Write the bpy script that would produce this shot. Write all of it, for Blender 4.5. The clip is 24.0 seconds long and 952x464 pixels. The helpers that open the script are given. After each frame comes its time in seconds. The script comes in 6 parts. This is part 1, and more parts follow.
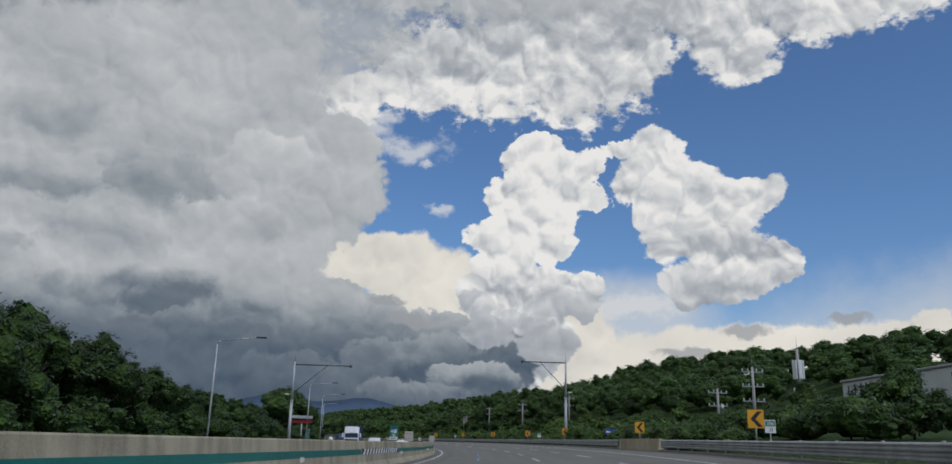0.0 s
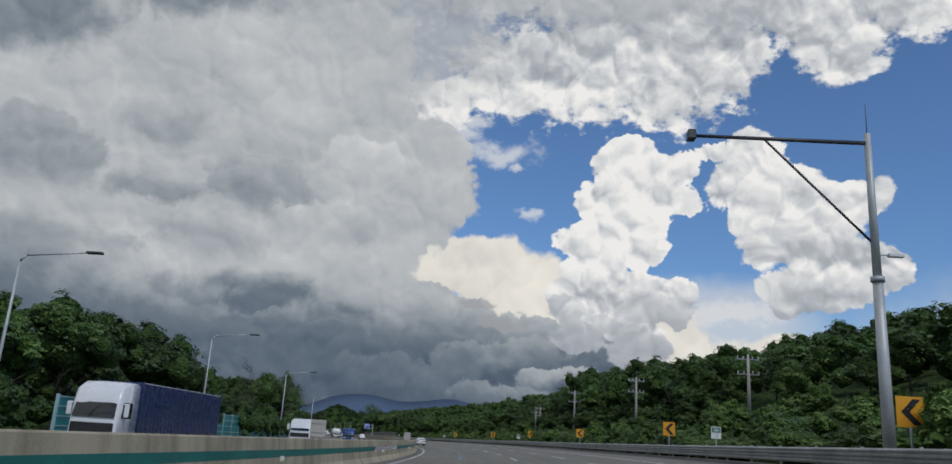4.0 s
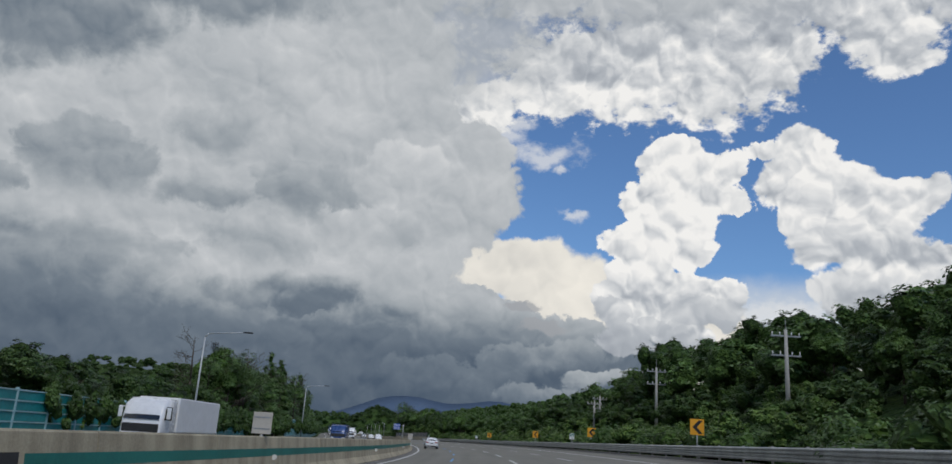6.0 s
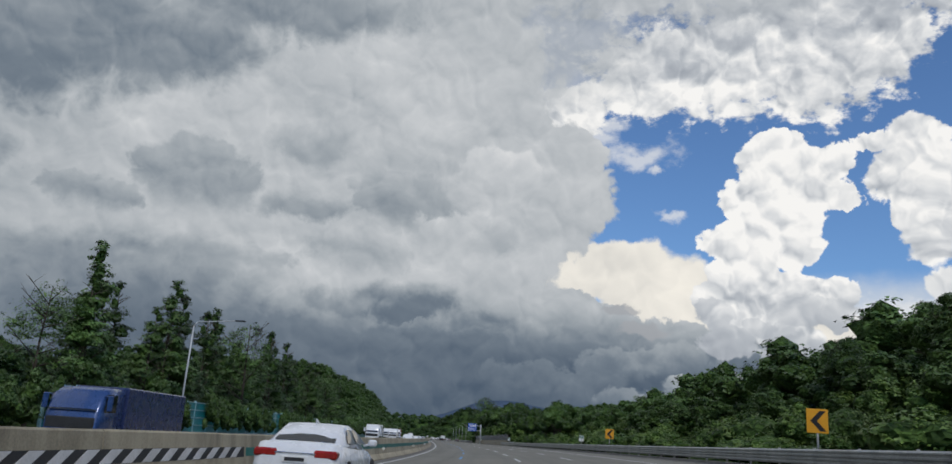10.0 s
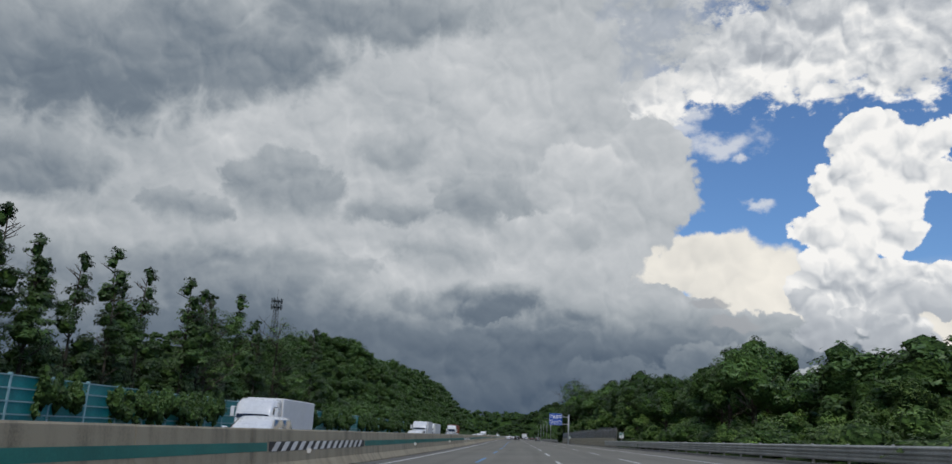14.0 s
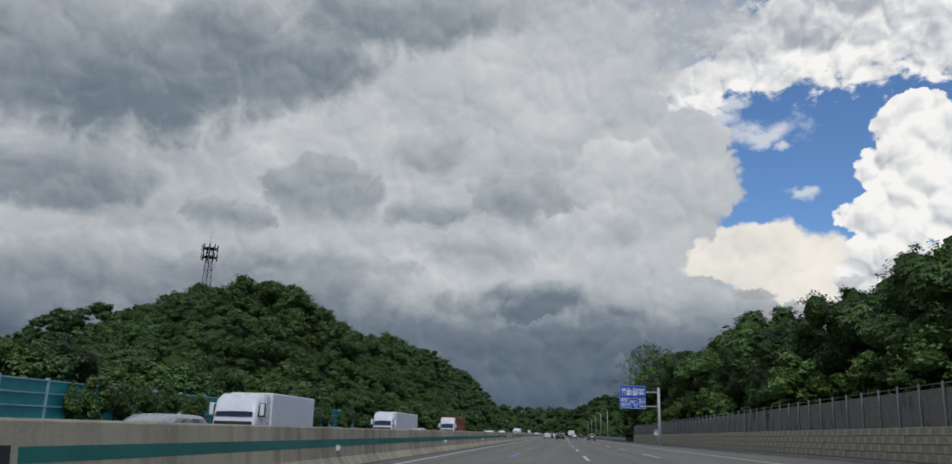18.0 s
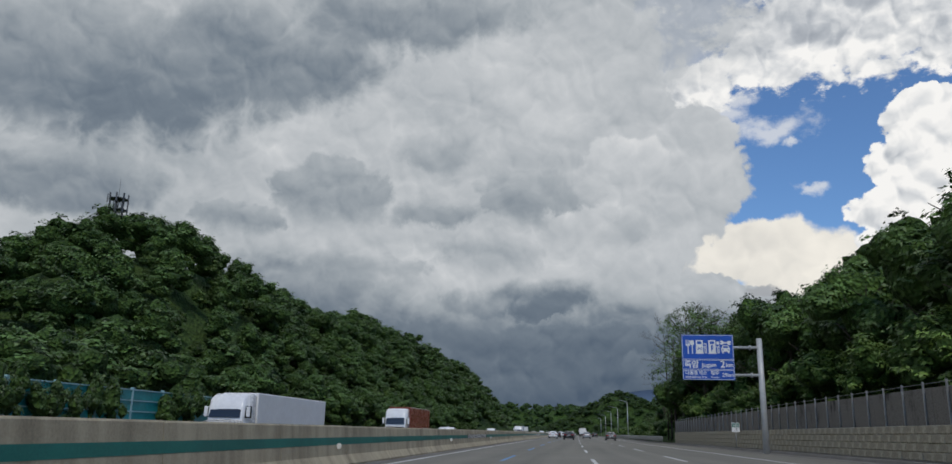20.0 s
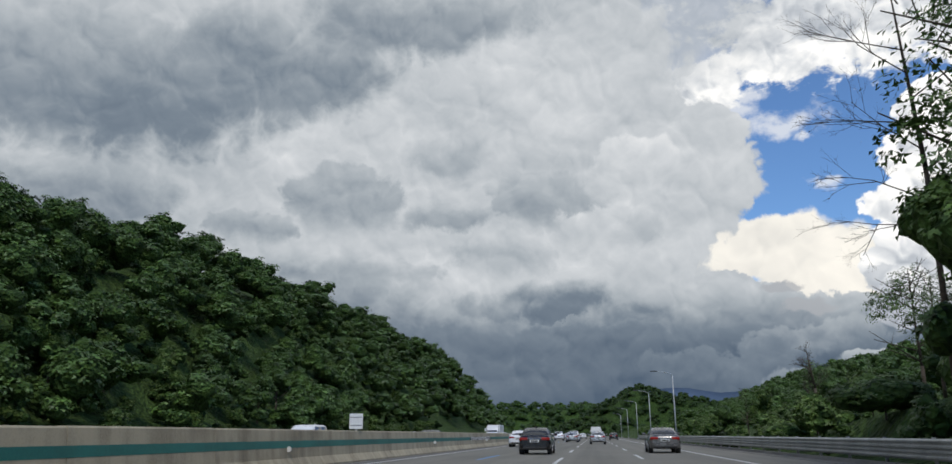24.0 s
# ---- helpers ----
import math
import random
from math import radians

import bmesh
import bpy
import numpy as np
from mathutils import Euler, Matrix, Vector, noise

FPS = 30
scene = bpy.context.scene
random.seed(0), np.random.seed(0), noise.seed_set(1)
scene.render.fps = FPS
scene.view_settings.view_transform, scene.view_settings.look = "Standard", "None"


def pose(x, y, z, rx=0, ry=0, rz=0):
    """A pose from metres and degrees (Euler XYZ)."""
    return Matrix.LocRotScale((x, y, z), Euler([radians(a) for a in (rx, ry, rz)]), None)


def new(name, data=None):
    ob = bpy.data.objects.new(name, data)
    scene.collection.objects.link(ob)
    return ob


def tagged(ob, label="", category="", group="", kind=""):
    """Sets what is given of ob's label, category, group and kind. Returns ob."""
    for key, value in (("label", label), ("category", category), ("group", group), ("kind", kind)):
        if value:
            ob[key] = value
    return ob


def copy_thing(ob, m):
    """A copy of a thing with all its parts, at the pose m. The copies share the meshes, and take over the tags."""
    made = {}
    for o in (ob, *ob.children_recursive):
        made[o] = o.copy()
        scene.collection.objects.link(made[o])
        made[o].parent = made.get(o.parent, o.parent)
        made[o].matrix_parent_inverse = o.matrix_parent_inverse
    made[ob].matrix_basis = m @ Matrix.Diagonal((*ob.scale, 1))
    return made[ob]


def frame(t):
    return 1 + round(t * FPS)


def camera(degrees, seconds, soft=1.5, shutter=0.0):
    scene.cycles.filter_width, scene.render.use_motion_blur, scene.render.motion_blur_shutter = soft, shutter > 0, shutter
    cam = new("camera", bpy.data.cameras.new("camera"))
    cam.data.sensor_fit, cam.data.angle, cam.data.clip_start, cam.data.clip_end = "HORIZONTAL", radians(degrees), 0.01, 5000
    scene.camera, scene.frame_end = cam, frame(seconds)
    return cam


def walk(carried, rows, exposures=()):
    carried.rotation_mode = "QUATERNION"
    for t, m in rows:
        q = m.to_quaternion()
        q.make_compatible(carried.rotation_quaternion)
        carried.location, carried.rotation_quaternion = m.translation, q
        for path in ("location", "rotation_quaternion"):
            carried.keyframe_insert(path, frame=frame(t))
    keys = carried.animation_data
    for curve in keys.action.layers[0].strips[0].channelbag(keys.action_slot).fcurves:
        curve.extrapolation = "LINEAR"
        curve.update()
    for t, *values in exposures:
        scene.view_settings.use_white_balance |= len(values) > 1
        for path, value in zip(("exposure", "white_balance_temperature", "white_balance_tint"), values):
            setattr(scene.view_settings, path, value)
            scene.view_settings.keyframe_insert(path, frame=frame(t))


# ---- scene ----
# camera: seconds, place, yaw, pitch and roll; it drives along the second lane and drifts into the third
PATH = (
    (0, -0.90, 0.43, 1.05, -20.37, 14.85, 1.53),
    (0.5, 4.23, 11.27, 1.05, -19.56, 14.86, 1.80),
    (1, 9.19, 22.18, 1.05, -18.75, 14.86, 2.07),
    (1.5, 13.97, 33.16, 1.05, -17.95, 14.86, 2.41),
    (2, 18.58, 44.22, 1.05, -17.13, 14.86, 2.79),
    (2.5, 23.02, 55.36, 1.05, -16.32, 14.86, 3.04),
    (3.5, 31.33, 77.84, 1.05, -14.55, 14.86, 3.33),
    (4.5, 38.91, 100.57, 1.05, -12.78, 14.87, 3.61),
    (5, 42.42, 112.03, 1.05, -11.98, 14.87, 3.73),
    (5.5, 45.73, 123.55, 1.05, -11.16, 14.85, 3.76),
    (6, 48.86, 135.12, 1.05, -10.30, 14.85, 3.72),
    (6.5, 51.79, 146.74, 1.05, -9.35, 14.84, 3.69),
    (7, 54.53, 158.41, 1.05, -8.38, 14.83, 3.72),
    (7.5, 57.09, 170.11, 1.05, -7.42, 14.82, 3.77),
    (8, 59.45, 181.86, 1.05, -6.52, 14.81, 3.81),
    (8.5, 61.63, 193.65, 1.05, -5.69, 14.80, 3.87),
    (9, 63.63, 205.47, 1.05, -4.89, 14.79, 3.95),
    (9.5, 65.45, 217.31, 1.05, -4.10, 14.79, 3.92),
    (10, 67.10, 229.19, 1.05, -3.22, 14.79, 3.82),
    (10.5, 68.60, 241.08, 1.05, -2.36, 14.75, 3.70),
    (11, 69.93, 252.99, 1.05, -1.53, 14.69, 3.61),
    (11.5, 71.12, 264.92, 1.05, -0.67, 14.65, 3.50),
    (12.5, 73.09, 288.82, 1.05, 0.81, 14.55, 3.27),
    (13.5, 74.57, 312.76, 1.05, 2.30, 14.46, 3.04),
    (14, 75.15, 324.74, 1.05, 2.87, 14.42, 2.91),
    (14.5, 75.61, 336.72, 1.05, 3.43, 14.40, 2.75),
    (15, 75.98, 348.71, 1.05, 3.95, 14.37, 2.55),
    (15.5, 76.28, 360.70, 1.05, 4.35, 14.34, 2.41),
    (16, 76.53, 372.69, 1.05, 4.74, 14.32, 2.20),
    (16.5, 76.73, 384.69, 1.05, 5.08, 14.30, 2.00),
    (17, 76.88, 396.69, 1.05, 5.37, 14.28, 1.83),
    (17.5, 77.12, 408.68, 1.05, 5.62, 14.27, 1.69),
    (18, 77.32, 420.68, 1.05, 5.83, 14.26, 1.58),
    (18.5, 77.51, 432.67, 1.05, 6.05, 14.25, 1.49),
    (19.5, 77.85, 456.67, 1.05, 6.31, 14.22, 1.22),
    (20.5, 78.17, 480.67, 1.05, 6.57, 14.19, 0.95),
    (21, 78.33, 492.67, 1.05, 6.65, 14.19, 0.70),
    (21.5, 78.83, 504.67, 1.05, 6.83, 14.24, 0.26),
    (22, 79.34, 516.66, 1.05, 6.93, 14.30, -0.01),
    (22.5, 79.86, 528.66, 1.05, 7.08, 14.33, -0.18),
    (23, 80.37, 540.65, 1.05, 7.09, 14.37, -0.25),
    (23.5, 80.88, 552.64, 1.05, 7.19, 14.41, -0.22),
    (24, 81.41, 564.64, 1.05, 7.36, 14.44, -0.21),
)
ROAD_S = (-240, -120, 0, 60, 120, 180, 240, 300, 340, 380, 420, 460, 520, 600, 1400)
ROAD_H = (-43.46, -34.62, -25.76, -21.22, -16.52, -11.83, -7.51, -4.07, -2.40, -1.29, -0.69, -0.43, -0.52, -0.87, -0.90)
cam = camera(62.18, 24.0, soft=1.5)
walk(cam, [(t, pose(x, y, z, 90 + p, 0, a) @ pose(0, 0, 0, 0, 0, r)) for t, x, y, z, a, p, r in PATH],
     ((0.0, -0.2), (5.0, -0.1), (10.0, 0.0), (21.0, 0.0), (24.0, 0.2)))

# the carriageway runs along a centre line: s metres along it, d metres to its right
S_GRID = np.arange(-240.0, 1400.1, 2.0)
H_GRID = np.radians(np.interp(S_GRID, ROAD_S, ROAD_H))
X_GRID = np.concatenate(([0], np.cumsum(-(np.sin(H_GRID[1:]) + np.sin(H_GRID[:-1])))))
Y_GRID = np.concatenate(([0], np.cumsum(np.cos(H_GRID[1:]) + np.cos(H_GRID[:-1]))))
X_GRID -= np.interp(0, S_GRID, X_GRID)
Y_GRID -= np.interp(0, S_GRID, Y_GRID)


def heading(s):
    return float(np.interp(s, S_GRID, H_GRID))


def bank(s, d):
    """How far the banked road surface lies above or below the level: the curve tips it to the left."""
    b = float(np.interp(s, (-60, 0, 60, 120, 240, 336, 408, 504, 600), (0.02, 0.03, 0.052, 0.060, 0.062, 0.047, 0.032, 0.014, 0.0)))
    if d > 12.0:
        return b * 13.0 * max(0.0, min(1.0, (60.0 - d) / 48.0))
    if d < -8.7:
        return b * (-7.7 + 0.2 * (max(d, -30.0) + 8.7)) * max(0.0, min(1.0, (90.0 + d) / 60.0))
    return b * (d + 1.0)


def at(s, d, z=0.0):
    h = heading(s)
    return Vector((float(np.interp(s, S_GRID, X_GRID)) + d * math.cos(h), float(np.interp(s, S_GRID, Y_GRID)) + d * math.sin(h), z + bank(s, d)))


def stand(s, d, z=0.0, turn=0.0):
    """The pose of a thing on the road: x to the right, y along it."""
    return Matrix.Translation(at(s, d, z)) @ Matrix.Rotation(heading(s) + radians(turn), 4, "Z")


# ---- sky and sun ----
world = bpy.data.worlds.new("sky")
scene.world = world
world.use_nodes = True
wt = world.node_tree
wt.nodes.clear()


class Nodes:
    """Short hands for building a node tree."""

    def __init__(self, tree):
        self.tree = tree

    def put(self, socket, value):
        if isinstance(value, bpy.types.NodeSocket):
            self.tree.links.new(value, socket)
        elif value is not None:
            socket.default_value = value

    def math(self, op, a, b=None, c=None, clamp=False):
        n = self.tree.nodes.new("ShaderNodeMath")
        n.operation, n.use_clamp = op, clamp
        for k, v in enumerate((a, b, c)):
            self.put(n.inputs[k], v)
        return n.outputs[0]

    def vec(self, op, a, b=None, c=None):
        n = self.tree.nodes.new("ShaderNodeVectorMath")
        n.operation = op
        for k, v in enumerate((a, b, c)):
            if op == "SCALE" and k == 1:
                self.put(n.inputs[3], v)
            else:
                self.put(n.inputs[k], v)
        return n.outputs["Value"] if op in ("LENGTH", "DOT_PRODUCT", "DISTANCE") else n.outputs[0]

    def xyz(self, x=0.0, y=0.0, z=0.0):
        n = self.tree.nodes.new("ShaderNodeCombineXYZ")
        for k, v in enumerate((x, y, z)):
            self.put(n.inputs[k], v)
        return n.outputs[0]

    def split(self, v):
        n = self.tree.nodes.new("ShaderNodeSeparateXYZ")
        self.put(n.inputs[0], v)
        return n.outputs

    def noise(self, v, scale, detail=4.0, rough=0.55, lac=2.0, color=False, distort=0.0):
        n = self.tree.nodes.new("ShaderNodeTexNoise")
        self.put(n.inputs["Vector"], v)
        for k, w in (("Scale", scale), ("Detail", detail), ("Roughness", rough), ("Lacunarity", lac), ("Distortion", distort)):
            self.put(n.inputs[k], w)
        return n.outputs[1 if color else 0]

    def cells(self, v, scale, detail=2.0, rough=0.5, lac=2.2):
        n = self.tree.nodes.new("ShaderNodeTexVoronoi")
        n.feature, n.voronoi_dimensions, n.normalize = "F1", "2D", True
        self.put(n.inputs["Vector"], v)
        for k, w in (("Scale", scale), ("Detail", detail), ("Roughness", rough), ("Lacunarity", lac)):
            self.put(n.inputs[k], w)
        return n.outputs["Distance"]

    def span(self, v, a, b, c=0.0, d=1.0, smooth=True):
        n = self.tree.nodes.new("ShaderNodeMapRange")
        n.interpolation_type = "SMOOTHSTEP" if smooth else "LINEAR"
        for k, w in enumerate((v, a, b, c, d)):
            self.put(n.inputs[k], w)
        return n.outputs[0]

    def mix(self, f, a, b, mode="MIX"):
        n = self.tree.nodes.new("ShaderNodeMix")
        n.data_type, n.blend_type = "RGBA", mode
        self.put(n.inputs[0], f)
        for k, v in ((6, a), (7, b)):
            self.put(n.inputs[k], (*v, 1) if isinstance(v, tuple) and len(v) == 3 else v)
        return n.outputs[2]

    def ramp(self, f, stops):
        n = self.tree.nodes.new("ShaderNodeValToRGB")
        el = n.color_ramp.elements
        while len(el) < len(stops):
            el.new(0.5)
        for e, (p, col) in zip(el, stops):
            e.position, e.color = p, (*col, 1)
        self.put(n.inputs[0], f)
        return n.outputs[0]


k = Nodes(wt)
out = wt.nodes.new("ShaderNodeOutputWorld")
bg = wt.nodes.new("ShaderNodeBackground")
clear = wt.nodes.new("ShaderNodeTexSky")
clear.sky_type, clear.sun_disc, clear.sun_elevation, clear.sun_rotation = "NISHITA", False, radians(50), radians(166)
clear.air_density, clear.dust_density, clear.ozone_density = 1.0, 0.6, 2.5
way = wt.nodes.new("ShaderNodeTexCoord").outputs["Generated"]
wx, wy, wz = k.split(way)
turn = k.math("MULTIPLY", k.math("ARCTAN2", k.math("MULTIPLY", wx, -1.0), wy), 57.2958)
rise = k.math("MULTIPLY", k.math("ARCSINE", wz), 57.2958)
place = k.xyz(turn, rise, 0.0)
# the ragged outline of the clouds: a coarse and a fine push of the place, in degrees
push = k.vec("SUBTRACT", k.noise(way, 9.0, 6.0, 0.58, color=True), (0.5, 0.5, 0.5))
ragged = k.vec("MULTIPLY_ADD", push, (6.5, 5.0, 0.0), place)
push2 = k.vec("SUBTRACT", k.noise(way, 26.0, 6.0, 0.62, color=True), (0.5, 0.5, 0.5))
frayed = k.vec("MULTIPLY_ADD", push2, (2.6, 2.1, 0.0), place)
torn = k.vec("MULTIPLY_ADD", push, (4.2, 3.2, 0.0), frayed)
sway = k.vec("SUBTRACT", k.noise(way, 16.0, 3.0, 0.5, color=True), (0.5, 0.5, 0.5))
curled = k.vec("MULTIPLY_ADD", sway, (3.4, 2.8, 0.0), place)
# cauliflower heads at two sizes, and the light that falls on their upper sides
puff = k.cells(curled, 0.46, 2.5, 0.5)


def dome(step):
    """How far a place lies from the crown of the head that it belongs to, rounded like a dome."""
    c_ = k.cells(k.vec("ADD", curled, (-0.35 * step, step, 0.0)) if step else curled, 0.46, 1.6, 0.42)
    return k.math("MULTIPLY", c_, c_)


lobe = k.math("SUBTRACT", dome(0.62), dome(0.0))
curl = k.math("SUBTRACT", k.cells(k.vec("ADD", curled, (-0.06, 0.22, 0.0)), 1.3, 1.5, 0.5), k.cells(curled, 1.3, 1.5, 0.5))


def cloud(blobs, where, bumps=0.0, soft=0.1, blend=0.25, fray=None):
    """How deep a direction lies in a group of rounded masses (turn, rise and two half sizes in degrees); 0 outside."""
    reach = None
    for a, e, ra, re in blobs:
        r = k.vec("LENGTH", k.vec("MULTIPLY_ADD", where, (1 / ra, 1 / re, 0.0), (-a / ra, -e / re, 0.0)))
        reach = r if reach is None else k.math("SMOOTH_MIN", reach, r, blend)
    if bumps:
        reach = k.math("MULTIPLY_ADD", k.math("SUBTRACT", puff, 0.36), bumps, reach)
    if fray is not None:
        reach = k.math("ADD", reach, fray)
    return k.span(reach, 1.0 + soft, 1.0 - soft)


DECK = ((16, 24, 24, 17), (38, 18, 36, 22), (-3, 18, 10.5, 6.2), (4, 11, 13, 7), (0, 4.5, 23, 4.6), (-15, 6.0, 10, 3.0), (90, 25, 50, 40), (70, 6, 60, 7), (-10, 8.0, 6, 3.0))
HAZE = ((12, 42, 34, 15), (-5, 29, 9, 5.0), (-20, 36, 22, 6.0), (-30, 33, 14, 2.6))
WHITE = ((-9.5, 24.0, 4.6, 1.8), (-17.0, 26.2, 6.7, 2.9), (-24.2, 26.4, 9.0, 3.8), (-32.2, 26.6, 3.0, 2.8), (-39.5, 28.4, 4.2, 2.8), (-40.7, 26.3, 2.1, 1.2), (-48.0, 29.6, 7.0, 2.2), (-5.9, 23.3, 1.3, 1.1), (-30.4, 31.0, 13, 3.4), (-18, 37, 30, 7))
CREAM = ((-10.9, 12.3, 3.5, 2.1), (-14.0, 12.5, 4.4, 2.0), (-16.7, 10.4, 4.2, 3.7), (-13.3, 8.1, 3.5, 1.7), (-20.5, 8.5, 6.5, 3.6), (-26.0, 7.0, 5.0, 3.0))
TOWER = ((-25.2, 20.9, 1.7, 1.2), (-23.8, 19.6, 1.9, 1.6), (-28.6, 19.4, 1.4, 1.4), (-26.6, 18.5, 2.8, 2.2), (-23.3, 17.2, 2.1, 1.8), (-28.6, 17.2, 1.7, 0.9), (-24.7, 15.9, 3.0, 1.9), (-22.2, 14.5, 2.4, 1.5), (-25.6, 14.1, 2.3, 1.5), (-22.5, 12.3, 2.5, 1.4), (-21.2, 10.6, 2.1, 1.7), (-24.8, 10.8, 2.7, 1.7), (-27.9, 10.6, 1.8, 1.3), (-23.9, 8.0, 3.5, 2.2), (-20.0, 7.0, 1.8, 1.3), (-23.5, 5.4, 2.8, 1.9))
HEAP = ((-35.6, 16.3, 2.2, 1.8), (-34.1, 20.7, 1.7, 1.3), (-31.1, 20.6, 1.5, 0.6), (-32.9, 18.4, 2.3, 1.8), (-35.9, 18.2, 2.6, 1.7), (-40.7, 17.1, 2.0, 1.3), (-38.0, 16.0, 2.9, 2.1), (-35.3, 14.4, 2.6, 1.9), (-38.6, 13.0, 3.1, 1.7), (-42.0, 12.4, 1.6, 1.5), (-36.9, 11.2, 2.8, 1.6), (-40.1, 11.3, 2.0, 1.2), (-36.0, 10.1, 1.3, 0.9), (-32.8, 16.4, 1.3, 1.3))
VEIL = ((-42, 4.5, 22, 3.6), (-62, 6, 20, 6), (-30, 9, 7, 3), (-120, 5, 60, 5), (-150, 30, 30, 12))
SHELF = ((-40.3, 6.6, 12.5, 1.5), (-48.5, 6.4, 8.0, 1.5), (-51.1, 7.8, 1.2, 0.8), (-48.4, 7.2, 1.8, 0.6), (-62, 6.5, 12, 2.2), (-33, 4.3, 14, 2.4), (-54, 4.2, 16, 2.4))
WISPS = ((-11.6, 22.0, 2.0, 0.8), (-15.4, 20.9, 2.2, 0.7), (-16.8, 19.8, 0.5, 0.25), (-17.2, 16.4, 0.8, 0.3), (-13.2, 22.9, 1.4, 0.5), (-31.0, 9.8, 3.4, 0.8))
# single masses of the deck: turn, rise, two half sizes, tone. Heads are crisp above and melt away below; bases are flat below.
HEADS_HIGH = ((17.2, 16.4, 4.4, 2.6, 0.44), (1.6, 16.0, 4.3, 2.7, 0.50), (-4.6, 18.3, 3.8, 2.3, 0.70), (-2.4, 14.3, 4.0, 2.2, 0.62), (14.6, 11.4, 4.2, 1.5, 0.54), (24.0, 14.0, 3.0, 1.2, 0.48), (5.5, 12.4, 4.2, 1.6, 0.58))
HEADS_LOW = ((-1.0, 6.9, 5.5, 0.8, 0.24), (-13.5, 5.7, 3.4, 1.3, 0.28), (-17.6, 6.3, 3.3, 1.2, 0.34), (-9.3, 4.3, 5.0, 1.4, 0.17), (-16.2, 3.3, 3.9, 1.0, 0.28), (-20.9, 4.6, 3.0, 0.9, 0.42))
BASES_HIGH = ((35.1, 23.8, 12.5, 5.2, 0.30), (21.9, 26.2, 7.6, 3.6, 0.33), (11.9, 29.7, 8.5, 2.4, 0.38), (35.2, 16.0, 6.0, 2.3, 0.38), (9.1, 15.4, 2.9, 1.2, 0.46), (9.4, 20.1, 3.0, 1.7, 0.54), (23.4, 10.9, 4.6, 1.1, 0.44))
BASES_LOW = ((25.0, 9.0, 13.0, 4.2, 0.32), (2.1, 9.4, 3.9, 1.9, 0.20), (-4.3, 8.2, 3.3, 1.0, 0.33), (6.9, 9.0, 3.2, 0.9, 0.38), (17.3, 6.4, 9.5, 2.6, 0.12), (0.2, 4.3, 9.9, 2.0, 0.08), (11.9, 3.6, 11.5, 1.8, 0.06))
# small grey clouds that drift before the bright ones
SCRAPS = ((-15.7, 8.2, 1.7, 0.5), (-14.1, 9.8, 1.2, 0.35), (-14.7, 8.6, 0.8, 0.3), (-39.5, 7.7, 1.5, 0.4), (-46.0, 8.4, 1.3, 0.35), (-36.5, 6.2, 3.0, 0.35))
KNOLLS = ((-23.5, 8.9, 0.9, 0.7), (-27.2, 9.8, 2.4, 1.2), (-25.7, 6.8, 2.0, 1.4), (-21.3, 7.6, 1.9, 1.0), (-20.6, 9.6, 1.5, 1.0), (-28.6, 9.0, 0.8, 0.7))

speck = k.math("SUBTRACT", k.noise(k.vec("MULTIPLY", way, (1.0, 1.0, 1.6)), 42.0, 6.0, 0.64), 0.5)
deck = cloud(DECK, torn, 0.30, 0.03)
haze = cloud(HAZE, torn, 0.30, 0.35)
white = cloud(WHITE, ragged, 0.40, 0.16, 0.25, k.math("MULTIPLY", speck, 1.5))
cream = cloud(CREAM, frayed, 0.35, 0.10)
tower = cloud(TOWER, frayed, 0.70, 0.05, 0.18)
heap = cloud(HEAP, frayed, 0.70, 0.07, 0.18)
veil = cloud(VEIL, ragged, 0.2, 0.45)
shelf = cloud(SHELF, frayed, 0.45, 0.16, 0.2)
wisps = cloud(WISPS, ragged, 0.9, 0.6, 0.25, k.math("MULTIPLY", speck, 2.2))
scraps = cloud(SCRAPS, frayed, 0.5, 0.25, 0.1)
knolls = cloud(KNOLLS, frayed, 0.7, 0.10, 0.12)

flat = k.vec("MULTIPLY", way, (1.0, 1.0, 1.4))
broad = k.math("SUBTRACT", k.noise(flat, 4.2, 6.0, 0.55), 0.5)
drift = k.math("SUBTRACT", k.noise(k.vec("ADD", flat, (3.1, 1.7, 0.6)), 11.0, 4.0, 0.5), 0.5)


def mass(tone_, a, e, ra, re, level, head):
    """Lays one mass of cloud over the tone of the deck behind it."""
    u = k.vec("MULTIPLY_ADD", torn, (1 / ra, 1 / re, 0.0), (-a / ra, -e / re, 0.0))
    v_ = k.split(u)[1]
    r = k.math("MULTIPLY_ADD", k.math("SUBTRACT", puff, 0.36), 0.85, k.vec("LENGTH", u))
    if head:
        cover = k.math("MULTIPLY", k.span(r, 1.10, 0.88), k.span(v_, -1.0, 0.1))
        own = k.math("MULTIPLY_ADD", k.span(v_, -0.2, 1.0), 0.14, level)
    else:
        cover = k.math("MULTIPLY", k.span(r, 1.25, 0.70), k.span(v_, 1.1, -0.2))
        own = k.math("MULTIPLY_ADD", k.span(v_, -0.9, 0.8), 0.10, level)
    own = k.math("MULTIPLY_ADD", broad, 0.25, own)
    return k.math("MULTIPLY_ADD", cover, k.math("SUBTRACT", own, tone_), tone_)


